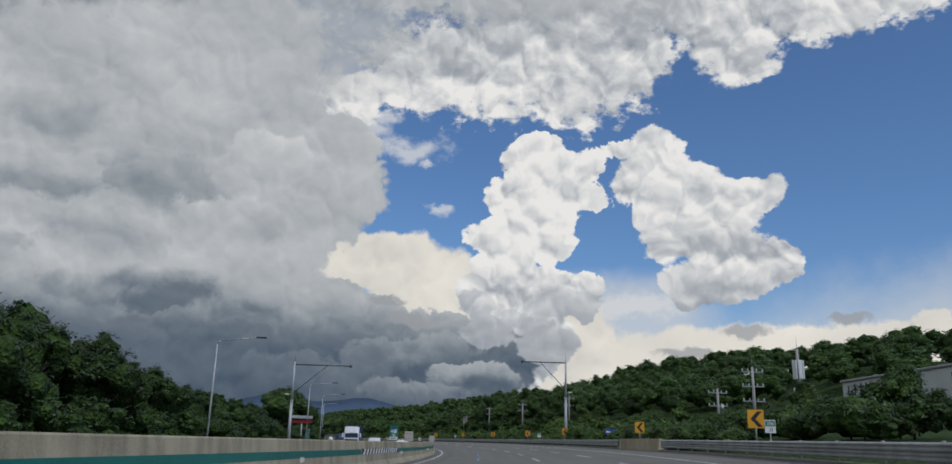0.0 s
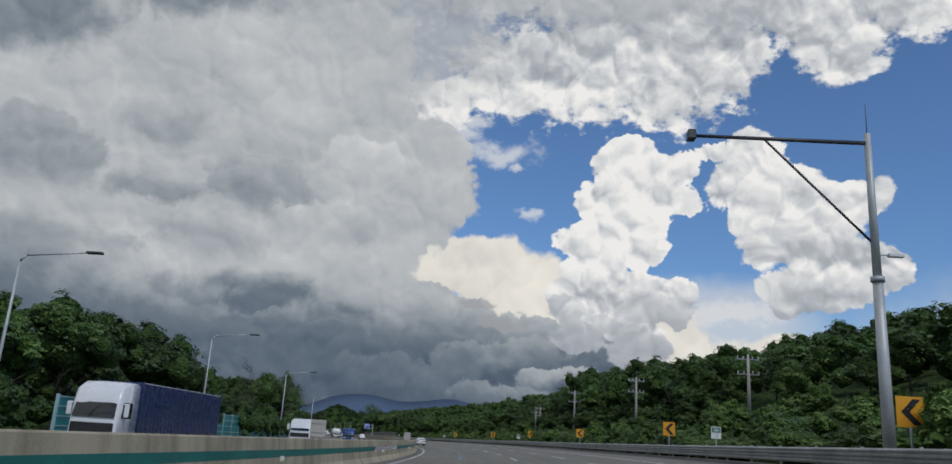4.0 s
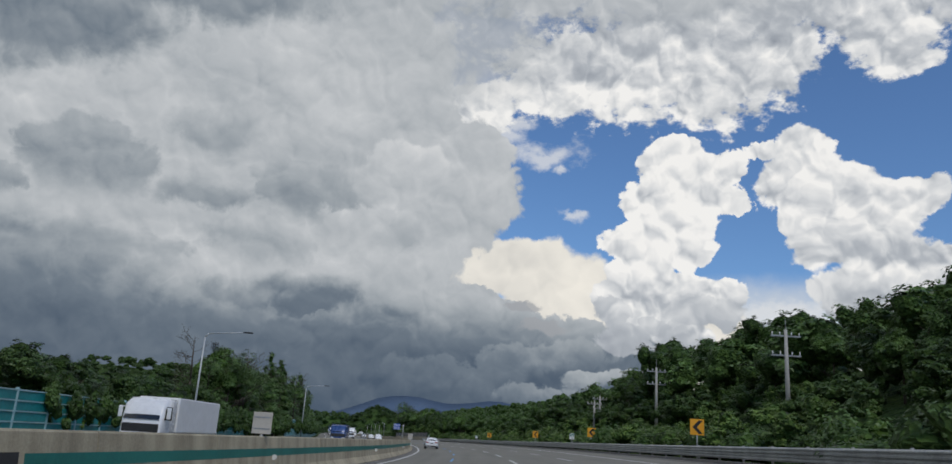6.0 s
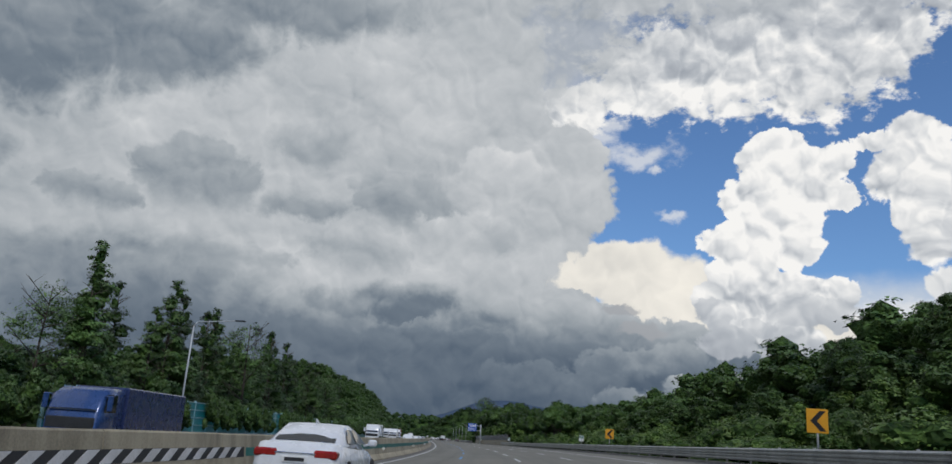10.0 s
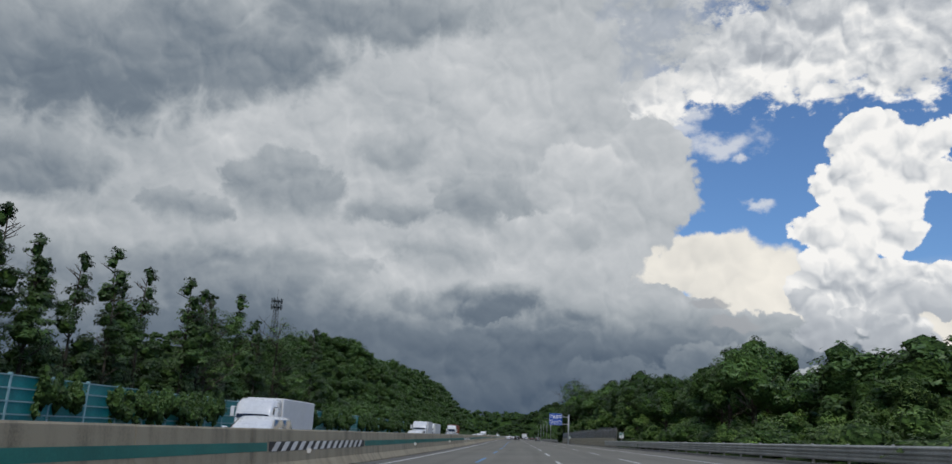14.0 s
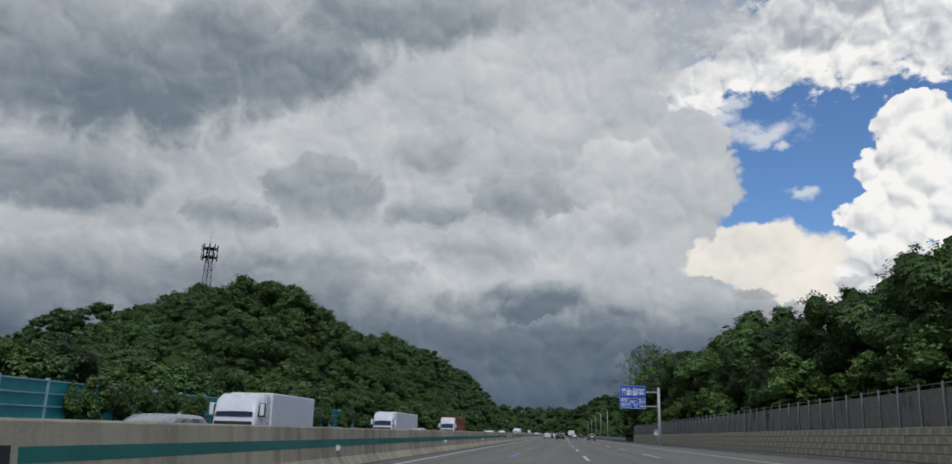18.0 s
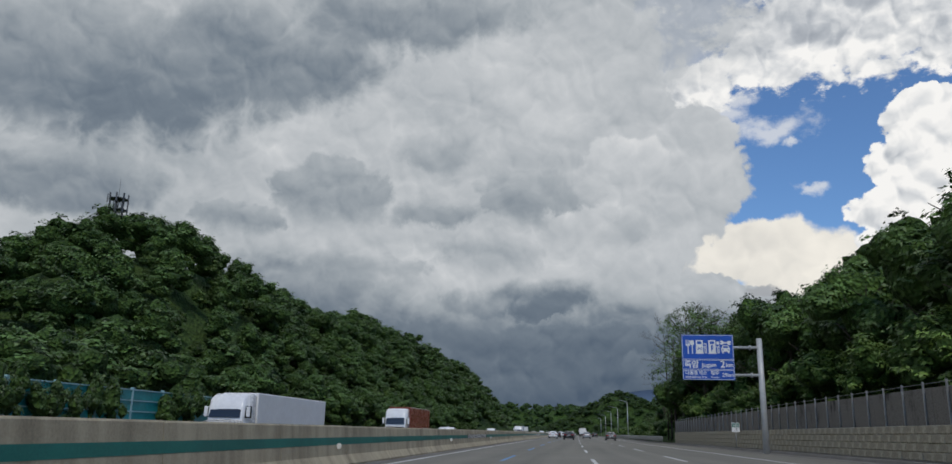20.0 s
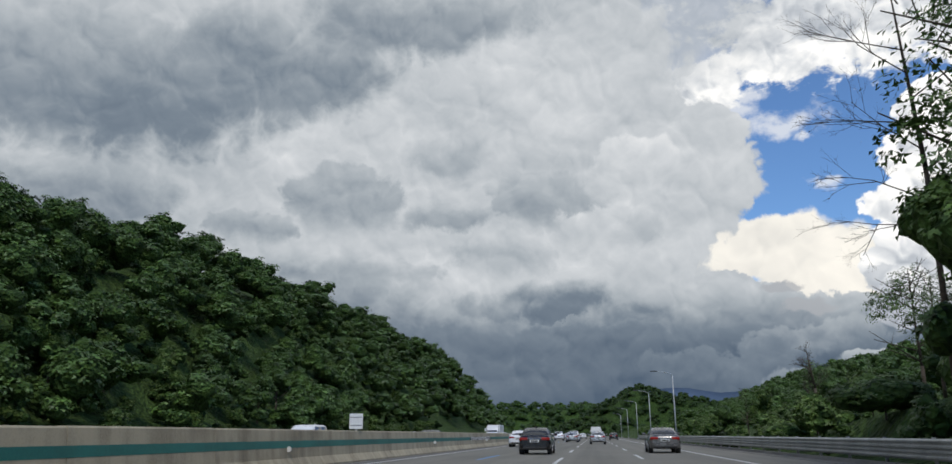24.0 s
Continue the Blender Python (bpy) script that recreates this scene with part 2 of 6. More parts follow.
# the grey deck: banks of cloud one behind another
tone = k.math("MULTIPLY_ADD", broad, 0.42, 0.71)
tone = k.math("MULTIPLY_ADD", k.span(rise, 4.5, 10.5), 0.64, k.math("SUBTRACT", tone, 0.64))
for m_ in BASES_HIGH:
    tone = mass(tone, *m_, False)
for m_ in HEADS_HIGH:
    tone = mass(tone, *m_, True)
for m_ in BASES_LOW:
    tone = mass(tone, *m_, False)
for m_ in HEADS_LOW:
    tone = mass(tone, *m_, True)
tone = k.math("MULTIPLY_ADD", drift, 0.26, tone)
tone = k.math("MULTIPLY_ADD", lobe, 0.40, tone)
tone = k.math("MULTIPLY_ADD", curl, 0.05, tone)
deck_col = k.ramp(tone, ((0.0, (0.076, 0.108, 0.155)), (0.3, (0.168, 0.207, 0.252)), (0.55, (0.352, 0.388, 0.42)), (0.8, (0.56, 0.583, 0.605)), (1.0, (0.80, 0.80, 0.80))))
# the sunlit clouds
lit = k.math("MULTIPLY_ADD", curl, 0.14, k.math("MULTIPLY_ADD", lobe, 2.0, k.math("MULTIPLY_ADD", drift, 0.45, 0.78)))
sun_ramp = ((0.0, (0.26, 0.29, 0.34)), (0.45, (0.46, 0.49, 0.53)), (0.72, (0.70, 0.715, 0.73)), (0.95, (0.92, 0.91, 0.89)))
tower_col = k.ramp(k.math("MULTIPLY_ADD", k.span(rise, 7.0, 14.5), 0.36, k.math("SUBTRACT", lit, 0.26)), sun_ramp)
heap_col = k.ramp(k.math("MULTIPLY_ADD", k.span(rise, 10.0, 20.0), 0.28, k.math("SUBTRACT", lit, 0.24)), sun_ramp)
white_col = k.ramp(k.math("MULTIPLY_ADD", speck, -0.45, k.math("MULTIPLY_ADD", broad, 0.7, k.math("MULTIPLY_ADD", k.span(rise, 25.0, 31.0), -0.28, lit))), sun_ramp)
cream_ramp = ((0.0, (0.35, 0.36, 0.38)), (0.5, (0.62, 0.61, 0.58)), (1.0, (0.92, 0.88, 0.80)))
cream_col = k.ramp(k.math("MULTIPLY_ADD", lobe, 0.6, k.math("MULTIPLY_ADD", drift, 0.6, 0.78)), cream_ramp)
shelf_col = k.ramp(k.math("MULTIPLY_ADD", drift, 0.6, 0.82), cream_ramp)
knoll_col = k.ramp(k.math("MULTIPLY_ADD", lobe, 1.2, k.math("MULTIPLY_ADD", k.span(rise, 6.0, 10.5), 0.2, 0.34)), sun_ramp)

blue = k.mix(1.0, clear.outputs[0], (0.74, 0.96, 1.20), "MULTIPLY")
sky_col = k.mix(k.math("MULTIPLY", veil, 0.62), blue, (7.2, 7.2, 7.0))
sky_col = k.mix(k.math("MULTIPLY", wisps, 0.7), sky_col, (7.6, 7.7, 7.8))
for mask, col in ((shelf, shelf_col), (cream, cream_col), (heap, heap_col), (tower, tower_col), (white, white_col), (k.math("MULTIPLY", haze, 0.85), deck_col), (deck, deck_col), (knolls, knoll_col), (k.math("MULTIPLY", scraps, 0.8), (0.36, 0.375, 0.40))):
    sky_col = k.mix(mask, sky_col, k.mix(1.0, col, (10.0, 10.0, 10.0), "MULTIPLY"))
k.put(bg.inputs[0], sky_col)
bg.inputs[1].default_value = 0.1
wt.links.new(bg.outputs[0], out.inputs[0])

SUN_TURN, SUN_HEIGHT = -166.0, 50.0
sun = new("sun", bpy.data.lights.new("sun", "SUN"))
sun.data.energy, sun.data.angle, sun.data.color = 1.5, radians(14), (1.0, 0.95, 0.87)
sun.matrix_world = pose(0, 0, 200, 90 - SUN_HEIGHT, 0, 180 + SUN_TURN)

# ---- materials ----
def material(name, build, rough=0.8, metal=0.0, spec=0.5):
    m = bpy.data.materials.new(name)
    m.use_nodes = True
    kk = Nodes(m.node_tree)
    b = m.node_tree.nodes["Principled BSDF"]
    b.inputs["Roughness"].default_value, b.inputs["Metallic"].default_value = rough, metal
    b.inputs["Specular IOR Level"].default_value = spec
    where = m.node_tree.nodes.new("ShaderNodeTexCoord").outputs["Object"]
    build(kk, b, where)
    return m


def bump(kk, b, height, strength=0.3, distance=0.02):
    n = kk.tree.nodes.new("ShaderNodeBump")
    n.inputs["Strength"].default_value, n.inputs["Distance"].default_value = strength, distance
    kk.put(n.inputs["Height"], height)
    kk.put(b.inputs["Normal"], n.outputs[0])


def mottled(dark, light, big=0.4, small=12.0, strength=0.25, dist=0.01):
    """A surface whose colour drifts between two tones at two sizes, with a fine relief."""
    def build(kk, b, w):
        n1, n2 = kk.noise(w, big, 4.0, 0.6), kk.noise(w, small, 6.0, 0.65)
        f = kk.span(kk.math("ADD", kk.math("MULTIPLY", n1, 0.6), kk.math("MULTIPLY", n2, 0.4)), 0.3, 0.7)
        kk.put(b.inputs["Base Color"], kk.mix(f, dark, light))
        bump(kk, b, n2, strength, dist)
    return build


def random_tint(kk, col, amount):
    info = kk.tree.nodes.new("ShaderNodeObjectInfo")
    v = kk.math("MULTIPLY_ADD", info.outputs["Random"], amount, 1 - amount / 2)
    return kk.mix(1.0, col, kk.xyz(v, v, v), "MULTIPLY")


def asphalt_look(kk, b, w):
    """Worn grey asphalt: long wheel tracks, patches, joints across and fine stone."""
    x, y, z = kk.split(w)
    uv = kk.tree.nodes.new("ShaderNodeUVMap").outputs[0]
    s, d, _ = kk.split(uv)
    long = kk.noise(kk.xyz(kk.math("MULTIPLY", s, 0.02), kk.math("MULTIPLY", d, 1.1), 0.0), 1.0, 3.0, 0.5)
    patch = kk.noise(w, 0.12, 4.0, 0.6)
    grain = kk.noise(w, 28.0, 4.0, 0.7)
    f = kk.math("ADD", kk.math("MULTIPLY", long, 0.45), kk.math("ADD", kk.math("MULTIPLY", patch, 0.35), kk.math("MULTIPLY", grain, 0.2)))
    kk.put(b.inputs["Base Color"], kk.ramp(f, ((0.3, (0.104, 0.099, 0.082)), (0.5, (0.160, 0.152, 0.125)), (0.72, (0.216, 0.205, 0.167)))))
    kk.put(b.inputs["Roughness"], kk.span(grain, 0.3, 0.7, 0.65, 0.85))
    bump(kk, b, grain, 0.25, 0.008)


def concrete_look(dark, light, streak=1.0):
    """Weathered concrete with rain streaks running down from the top."""
    def build(kk, b, w):
        uv = kk.tree.nodes.new("ShaderNodeUVMap").outputs[0]
        s, h, _ = kk.split(uv)
        runs = kk.noise(kk.xyz(kk.math("MULTIPLY", s, 1.6), kk.math("MULTIPLY", h, 0.22), 0.0), 1.0, 5.0, 0.6)
        patch = kk.noise(w, 0.35, 5.0, 0.6)
        grain = kk.noise(w, 22.0, 5.0, 0.7)
        f = kk.math("ADD", kk.math("MULTIPLY", runs, 0.45 * streak), kk.math("ADD", kk.math("MULTIPLY", patch, 0.4), kk.math("MULTIPLY", grain, 0.25)))
        kk.put(b.inputs["Base Color"], kk.mix(kk.span(f, 0.34, 0.68), dark, light))
        bump(kk, b, grain, 0.2, 0.01)
    return build


def leaf_look(dark, light):
    """Leaves: every leaf its own green, every tree its own shift, and shadowed clumps painted in."""
    def build(kk, b, w):
        geo = kk.tree.nodes.new("ShaderNodeNewGeometry")
        big = kk.noise(w, 0.55, 3.0, 0.6)
        f = kk.math("ADD", kk.math("MULTIPLY", geo.outputs["Random Per Island"], 0.38), kk.math("MULTIPLY", kk.span(big, 0.3, 0.7), 0.62))
        # coarse noise paints shadowed and sunlit clumps into the leaf colour
        clump_shade = kk.span(kk.noise(w, 0.14, 2.0, 0.5), 0.32, 0.68, 0.72, 1.32)
        kk.put(b.inputs["Base Color"], random_tint(kk, kk.mix(1.0, kk.mix(f, dark, light), kk.xyz(clump_shade, clump_shade, clump_shade), "MULTIPLY"), 0.5))
        b.inputs["Subsurface Weight"].default_value = 0.0
        b.inputs["Transmission Weight"].default_value = 0.0
    return build


def thicket_look(dark, light, leaf):
    """Close-set leaves inside a crown: each its own green and its own tilt."""
    def build(kk, b, w):
        n = kk.tree.nodes.new("ShaderNodeTexVoronoi")
        kk.put(n.inputs["Vector"], kk.vec("MULTIPLY_ADD", kk.noise(w, 3.0, 2.0, 0.5, color=True), (0.25, 0.25, 0.25), w))
        kk.put(n.inputs["Scale"], leaf)
        pick = kk.split(n.outputs["Color"])[0]
        big = kk.span(kk.noise(w, 0.9, 3.0, 0.6), 0.3, 0.7)
        f = kk.math("MULTIPLY_ADD", pick, 0.55, kk.math("MULTIPLY", big, 0.45))
        kk.put(b.inputs["Base Color"], random_tint(kk, kk.mix(f, dark, light), 0.4))
        bump(kk, b, kk.math("MULTIPLY_ADD", pick, 0.5, n.outputs["Distance"]), 1.0, 0.35)
    return build


M_ASPHALT = material("asphalt", asphalt_look, 0.75)
M_CONCRETE = material("barrier_concrete", concrete_look((0.18, 0.155, 0.105), (0.47, 0.41, 0.285)), 0.85)
def stained_look(kk, b, w):
    """Old concrete with black water stains that hang down from the top edge."""
    uv = kk.tree.nodes.new("ShaderNodeUVMap").outputs[0]
    s_, h_, _ = kk.split(uv)
    runs = kk.noise(kk.xyz(kk.math("MULTIPLY", s_, 1.1), kk.math("MULTIPLY", h_, 0.35), 0.0), 1.0, 6.0, 0.65)
    wide = kk.noise(kk.xyz(kk.math("MULTIPLY", s_, 0.22), kk.math("MULTIPLY", h_, 0.5), 4.0), 1.0, 4.0, 0.6)
    grain = kk.noise(w, 16.0, 6.0, 0.7)
    col = kk.mix(kk.span(grain, 0.3, 0.7), (0.105, 0.098, 0.088), (0.215, 0.20, 0.178))
    stain = kk.math("MULTIPLY", kk.span(runs, 0.48, 0.64), kk.span(wide, 0.40, 0.62))
    kk.put(b.inputs["Base Color"], kk.mix(stain, col, (0.018, 0.017, 0.015)))
    bump(kk, b, grain, 0.35, 0.015)


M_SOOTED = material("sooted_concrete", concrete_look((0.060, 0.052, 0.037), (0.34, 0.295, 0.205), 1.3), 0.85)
M_WALL = material("wall_concrete", stained_look, 0.9)
M_STONE = material("block_stone", mottled((0.20, 0.18, 0.135), (0.54, 0.49, 0.38), 0.9, 12.0, 0.6, 0.03), 0.9)
M_WHITE = material("road_paint", mottled((0.42, 0.42, 0.41), (0.72, 0.72, 0.70), 1.5, 30.0, 0.1), 0.6)
M_BLUE = material("blue_paint", mottled((0.06, 0.20, 0.42), (0.10, 0.32, 0.60), 1.5, 30.0, 0.1), 0.6)
M_GREEN = material("green_band", mottled((0.004, 0.11, 0.09), (0.012, 0.18, 0.145), 0.6, 18.0, 0.1), 0.5)
M_BLACK = material("black_paint", mottled((0.012, 0.012, 0.012), (0.035, 0.034, 0.032), 1.0, 20.0, 0.1), 0.6)
M_WHITE2 = material("stripe_paint", mottled((0.50, 0.49, 0.46), (0.74, 0.73, 0.70), 1.0, 20.0, 0.1), 0.6)
M_STEEL = material("galvanised_steel", mottled((0.24, 0.25, 0.25), (0.44, 0.45, 0.45), 0.9, 9.0, 0.1), 0.45, 0.6)
M_POLE = material("pole_paint", mottled((0.36, 0.38, 0.39), (0.52, 0.54, 0.55), 1.0, 14.0, 0.05), 0.5, 0.2)
M_DARKSTEEL = material("dark_steel", mottled((0.05, 0.055, 0.06), (0.11, 0.115, 0.12), 1.0, 10.0, 0.05), 0.5, 0.5)
M_POLECONC = material("pole_concrete", mottled((0.26, 0.26, 0.25), (0.44, 0.43, 0.41), 0.6, 14.0, 0.15), 0.9)
M_TEAL = material("teal_panel", mottled((0.006, 0.15, 0.155), (0.018, 0.29, 0.29), 0.5, 7.0, 0.1), 0.4)
M_TEALPALE = material("pale_rib", mottled((0.22, 0.42, 0.45), (0.42, 0.60, 0.62), 0.8, 8.0, 0.1), 0.45)
M_GRASS = material("verge_grass", thicket_look((0.018, 0.036, 0.010), (0.070, 0.120, 0.028), 2.6), 0.9, 0.0, 0.2)
M_SHOULDER = material("shoulder_concrete", mottled((0.11, 0.105, 0.095), (0.19, 0.18, 0.165), 0.5, 12.0), 0.85)
M_LEAF = material("leaves", leaf_look((0.024, 0.052, 0.011), (0.098, 0.185, 0.034)), 0.55)
M_LEAFDARK = material("dark_leaves", leaf_look((0.014, 0.032, 0.010), (0.050, 0.096, 0.024)), 0.6)
M_LEAFLIGHT = material("light_leaves", leaf_look((0.045, 0.085, 0.014), (0.145, 0.235, 0.040)), 0.55)
M_BARK = material("bark", mottled((0.03, 0.024, 0.018), (0.10, 0.08, 0.06), 0.8, 9.0, 0.6, 0.03), 0.95)
M_FARWOOD = material("far_woods", leaf_look((0.018, 0.038, 0.016), (0.062, 0.108, 0.040)), 0.9)
# distance haze is mixed into this base colour as blue
M_MOUNTAIN = material("haze_blue_mountain", mottled((0.085, 0.125, 0.19), (0.11, 0.155, 0.225), 0.004, 0.05, 0.0), 1.0, 0.0, 0.0)


# ---- mesh helpers ----
def mesh(name, verts, faces, mat, uvs=None, smooth=False):
    me = bpy.data.meshes.new(name)
    me.from_pydata([tuple(v) for v in verts], [], faces)
    if uvs is not None:
        layer = me.uv_layers.new(name="UVMap")
        vi = np.empty(len(me.loops), dtype=np.int32)
        me.loops.foreach_get("vertex_index", vi)
        layer.data.foreach_set("uv", np.asarray(uvs, dtype=np.float32)[vi].ravel())
    for m in (mat if isinstance(mat, (list, tuple)) else (mat,)):
        me.materials.append(m)
    if smooth:
        me.polygons.foreach_set("use_smooth", [True] * len(me.polygons))
    return me


def part(name, data, material_, parent, label=""):
    """Links a bmesh or a mesh as one mesh object under a thing or a part."""
    if isinstance(data, bmesh.types.BMesh):
        me = bpy.data.meshes.new(name)
        data.to_mesh(me)
        data.free()
        me.materials.append(material_)
    else:
        me = data
    ob = new(name, me)
    if parent is not None:
        ob.parent = parent
    if label:
        ob["label"] = label
    return ob


def empty(name, m, label, category, group="", kind=""):
    e = new(name)
    e.empty_display_size = 0.2
    e.matrix_world = m
    return tagged(e, label, category, group, kind)


def box(bm, x0, x1, y0, y1, z0, z1, bevel=0.0, m=None):
    r = bmesh.ops.create_cube(bm, size=1.0)
    mm = Matrix.Translation(((x0 + x1) / 2, (y0 + y1) / 2, (z0 + z1) / 2)) @ Matrix.Diagonal((x1 - x0, y1 - y0, z1 - z0, 1))
    bmesh.ops.transform(bm, matrix=(m @ mm) if m else mm, verts=r["verts"])
    if bevel:
        es = list({e for v in r["verts"] for e in v.link_edges})
        bmesh.ops.bevel(bm, geom=es, offset=bevel, segments=1, affect="EDGES")
    return bm


def rod(bm, a, b, r0, r1=None, seg=10):
    a, b = Vector(a), Vector(b)
    r = bmesh.ops.create_cone(bm, cap_ends=True, segments=seg, radius1=r0, radius2=r0 if r1 is None else r1, depth=(b - a).length)
    q = (b - a).to_track_quat("Z", "Y").to_matrix().to_4x4()
    bmesh.ops.transform(bm, matrix=Matrix.Translation((a + b) / 2) @ q, verts=r["verts"])
    for v in r["verts"]:
        for f in v.link_faces:
            f.smooth = len(f.verts) == 4
    return bm


def sweep(name, outline, s0, s1, mat, step=4.0, caps=True, z=0.0, smooth=False):
    """A profile of (d, z) points carried along the road from s0 to s1; uv is the way along and round it."""
    n = max(2, int(round((s1 - s0) / step)) + 1)
    ss = np.linspace(s0, s1, n)
    girth = [0.0]
    for (a, b), (c, e) in zip(outline[:-1], outline[1:]):
        girth.append(girth[-1] + math.hypot(c - a, e - b))
    verts, uvs = [], []
    for s in ss:
        for (d, h), g in zip(outline, girth):
            verts.append(at(s, d, h + z))
            uvs.append((s, g))
    m = len(outline)
    faces = [(i * m + j, i * m + j + 1, (i + 1) * m + j + 1, (i + 1) * m + j) for i in range(n - 1) for j in range(m - 1)]
    if caps and m > 3:
        faces += [tuple(range(m)), tuple(range((n - 1) * m, n * m))[::-1]]
    return mesh(name, verts, faces, mat, uvs, smooth)


# ---- ground, road ----
def ease(u):
    u = max(0.0, min(1.0, u))
    return u * u * (3 - 2 * u)


RIGHT_S = (-240, 0, 60, 100, 150, 190, 235, 255, 280, 300, 345, 365, 400, 450, 640, 900, 1400)
RIGHT_Z = (1, 1, 1.4, 4, 5.5, 7, 9.0, 10.0, 9.0, 6.5, 3.5, 2, 1, 1, 1.5, 4, 8)


def land(s, d):
    """Height of the ground beside the road."""
    z = -0.12
    if d < -29.6:
        # wooded hill behind the far carriageway
        g = ease((s - 522 - max(0.0, -d - 62)) / 62) * (1 - ease((s - 860) / 160))
        z += g * float(np.interp(s, (582, 604, 645, 676, 720), (1.0, 0.83, 0.79, 1.02, 1.08))) * (21.5 * ease((-29.6 - d) / 26) + 4.5 * ease((-58 - d) / 45)) + 2.5 * ease((-31 - d) / 30) + 5 * ease((-90 - d) / 90)
    if d > 12.6:
        z += float(np.interp(s, RIGHT_S, RIGHT_Z)) * (ease((d - 14) / 22) + 0.4 * ease((d - 40) / 70)) + 19 * ease((d - 55) / 60) * ease((s - 400) / 90)
        z += 1.0 * ease((d - 12.6) / 6)
        # the long wooded hill behind the first bend
        z += 10.0 * ease((d - 38) / 45) * ease((s - 85) / 50) * (1 - ease((s - 235) / 90))
        if 446 < s < 640:
            z += 2.0 * ease((d - 12.6) / 1.6) * ease((s - 446) / 10) * ease((640 - s) / 30)
    z += 0.35 * noise.noise((s * 0.05, d * 0.05, 3.0)) * min(1.0, max(0.0, (abs(d + 9) - 22) / 8))
    return z


def ground_sheet():
    ss = np.concatenate((np.arange(-240, 900, 10.0), np.array([940.0, 1000, 1080, 1180, 1300, 1400])))
    dd = np.concatenate((-np.array([3500.0, 2200, 1400, 900, 600, 420, 300]), np.arange(-240, -120, 15.0), np.arange(-120, -30, 7.0), np.array([-30.0, -29.5, -20, -9, 0, 10.4, 10.8, 12.0, 13.0, 14.5]), np.arange(18, 120, 7.0), np.arange(125, 250, 20.0), np.array([300.0, 420, 600, 900, 1400, 2200, 3500])))
    verts = []
    for s in ss:
        for d in dd:
            v = at(s, max(-420, min(420, d)), 0)
            h = heading(s)
            extra = d - max(-420, min(420, d))
            v += Vector((math.cos(heading(500)), math.sin(heading(500)), 0)) * extra
            v.z += land(s, d) if abs(d) < 420 else -0.4
            verts.append(v)
    m = len(dd)
    faces = [(i * m + j, i * m + j + 1, (i + 1) * m + j + 1, (i + 1) * m + j) for i in range(len(ss) - 1) for j in range(m - 1)]
    ob = new("ground", mesh("ground", verts, faces, M_GRASS, smooth=True))
    tagged(ob, "grassy ground rising into wooded slopes beside the motorway", "ground", kind="structure")
    # the plain that goes on to the horizon
    n = 48
    vs = [(0, 0, -2.2)] + [(4500 * math.cos(2 * math.pi * i / n), 4500 * math.sin(2 * math.pi * i / n), -2.2) for i in range(n)]
    far = new("ground_far", mesh("ground_far", vs, [(0, i + 1, (i + 1) % n + 1) for i in range(n)], M_GRASS))
    tagged(far, "green plain stretching out to the horizon", "ground", kind="structure")


ground_sheet()
road = new("road", sweep("road", [(-28.2, -0.30), (-28.2, 0.0), (-8.9, 0.0), (-8.7, 0.0), (-7.4, 0.0), (0, 0.0), (7.4, 0.0), (11.9, 0.0), (11.9, -0.30)], -230, 1380, M_ASPHALT, 5.0))
tagged(road, "worn grey asphalt motorway carriageways curving gently between hills", "road", kind="structure")

# ---- road furniture ----
BARRIER = [(-7.95, 0.0), (-7.95, 0.09), (-8.14, 0.36), (-8.22, 1.22), (-8.25, 1.26), (-8.41, 1.26), (-8.44, 1.22), (-8.52, 0.36), (-8.72, 0.09), (-8.72, 0.0)]


def face(z):
    """How far right the barrier's near face stands at a height."""
    return -8.14 - 0.08 * (z - 0.36) / 0.86


def on_face(outline_z, s0, s1, out, mat, name, slant=0.0, step=4.0):
    """A thin painted strip on the barrier's near face between two heights; slant leans its ends."""
    z0, z1 = outline_z
    n = max(2, int((s1 - s0) / step) + 1)
    verts, uvs = [], []
    for s in np.linspace(s0, s1, n):
        for z, o, sl in ((z0, 0.0, 0.0), (z0, out, 0.0), (z1, out, slant), (z1, 0.0, slant)):
            verts.append(at(s + sl, face(z) + o, z))
            uvs.append((s, z))
    faces = [(i * 4 + j, i * 4 + j + 1, i * 4 + j + 5, i * 4 + j + 4) for i in range(n - 1) for j in range(3)] + [(0, 1, 2, 3), (4 * n - 1, 4 * n - 2, 4 * n - 3, 4 * n - 4)]
    return mesh(name, verts, faces, mat, uvs)


barrier = tagged(new("median_barrier"), "weathered beige concrete median barrier with a dark green band", "barrier", kind="structure")
# cast in lengths with open joints
cuts = [-120.0]
rng = random.Random(4)
while cuts[-1] < 760:
    cuts.append(cuts[-1] + (6.0 if 0 < cuts[-1] < 700 else 20.0))
for a, b in zip(cuts[:-1], cuts[1:]):
    j = rng.uniform(-0.006, 0.006)
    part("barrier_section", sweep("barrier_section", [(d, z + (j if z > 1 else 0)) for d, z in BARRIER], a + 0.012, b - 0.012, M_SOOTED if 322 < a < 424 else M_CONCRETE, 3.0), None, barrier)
part("barrier_section", sweep("barrier_section", BARRIER, cuts[-1], 1200, M_CONCRETE, 8.0), None, barrier)
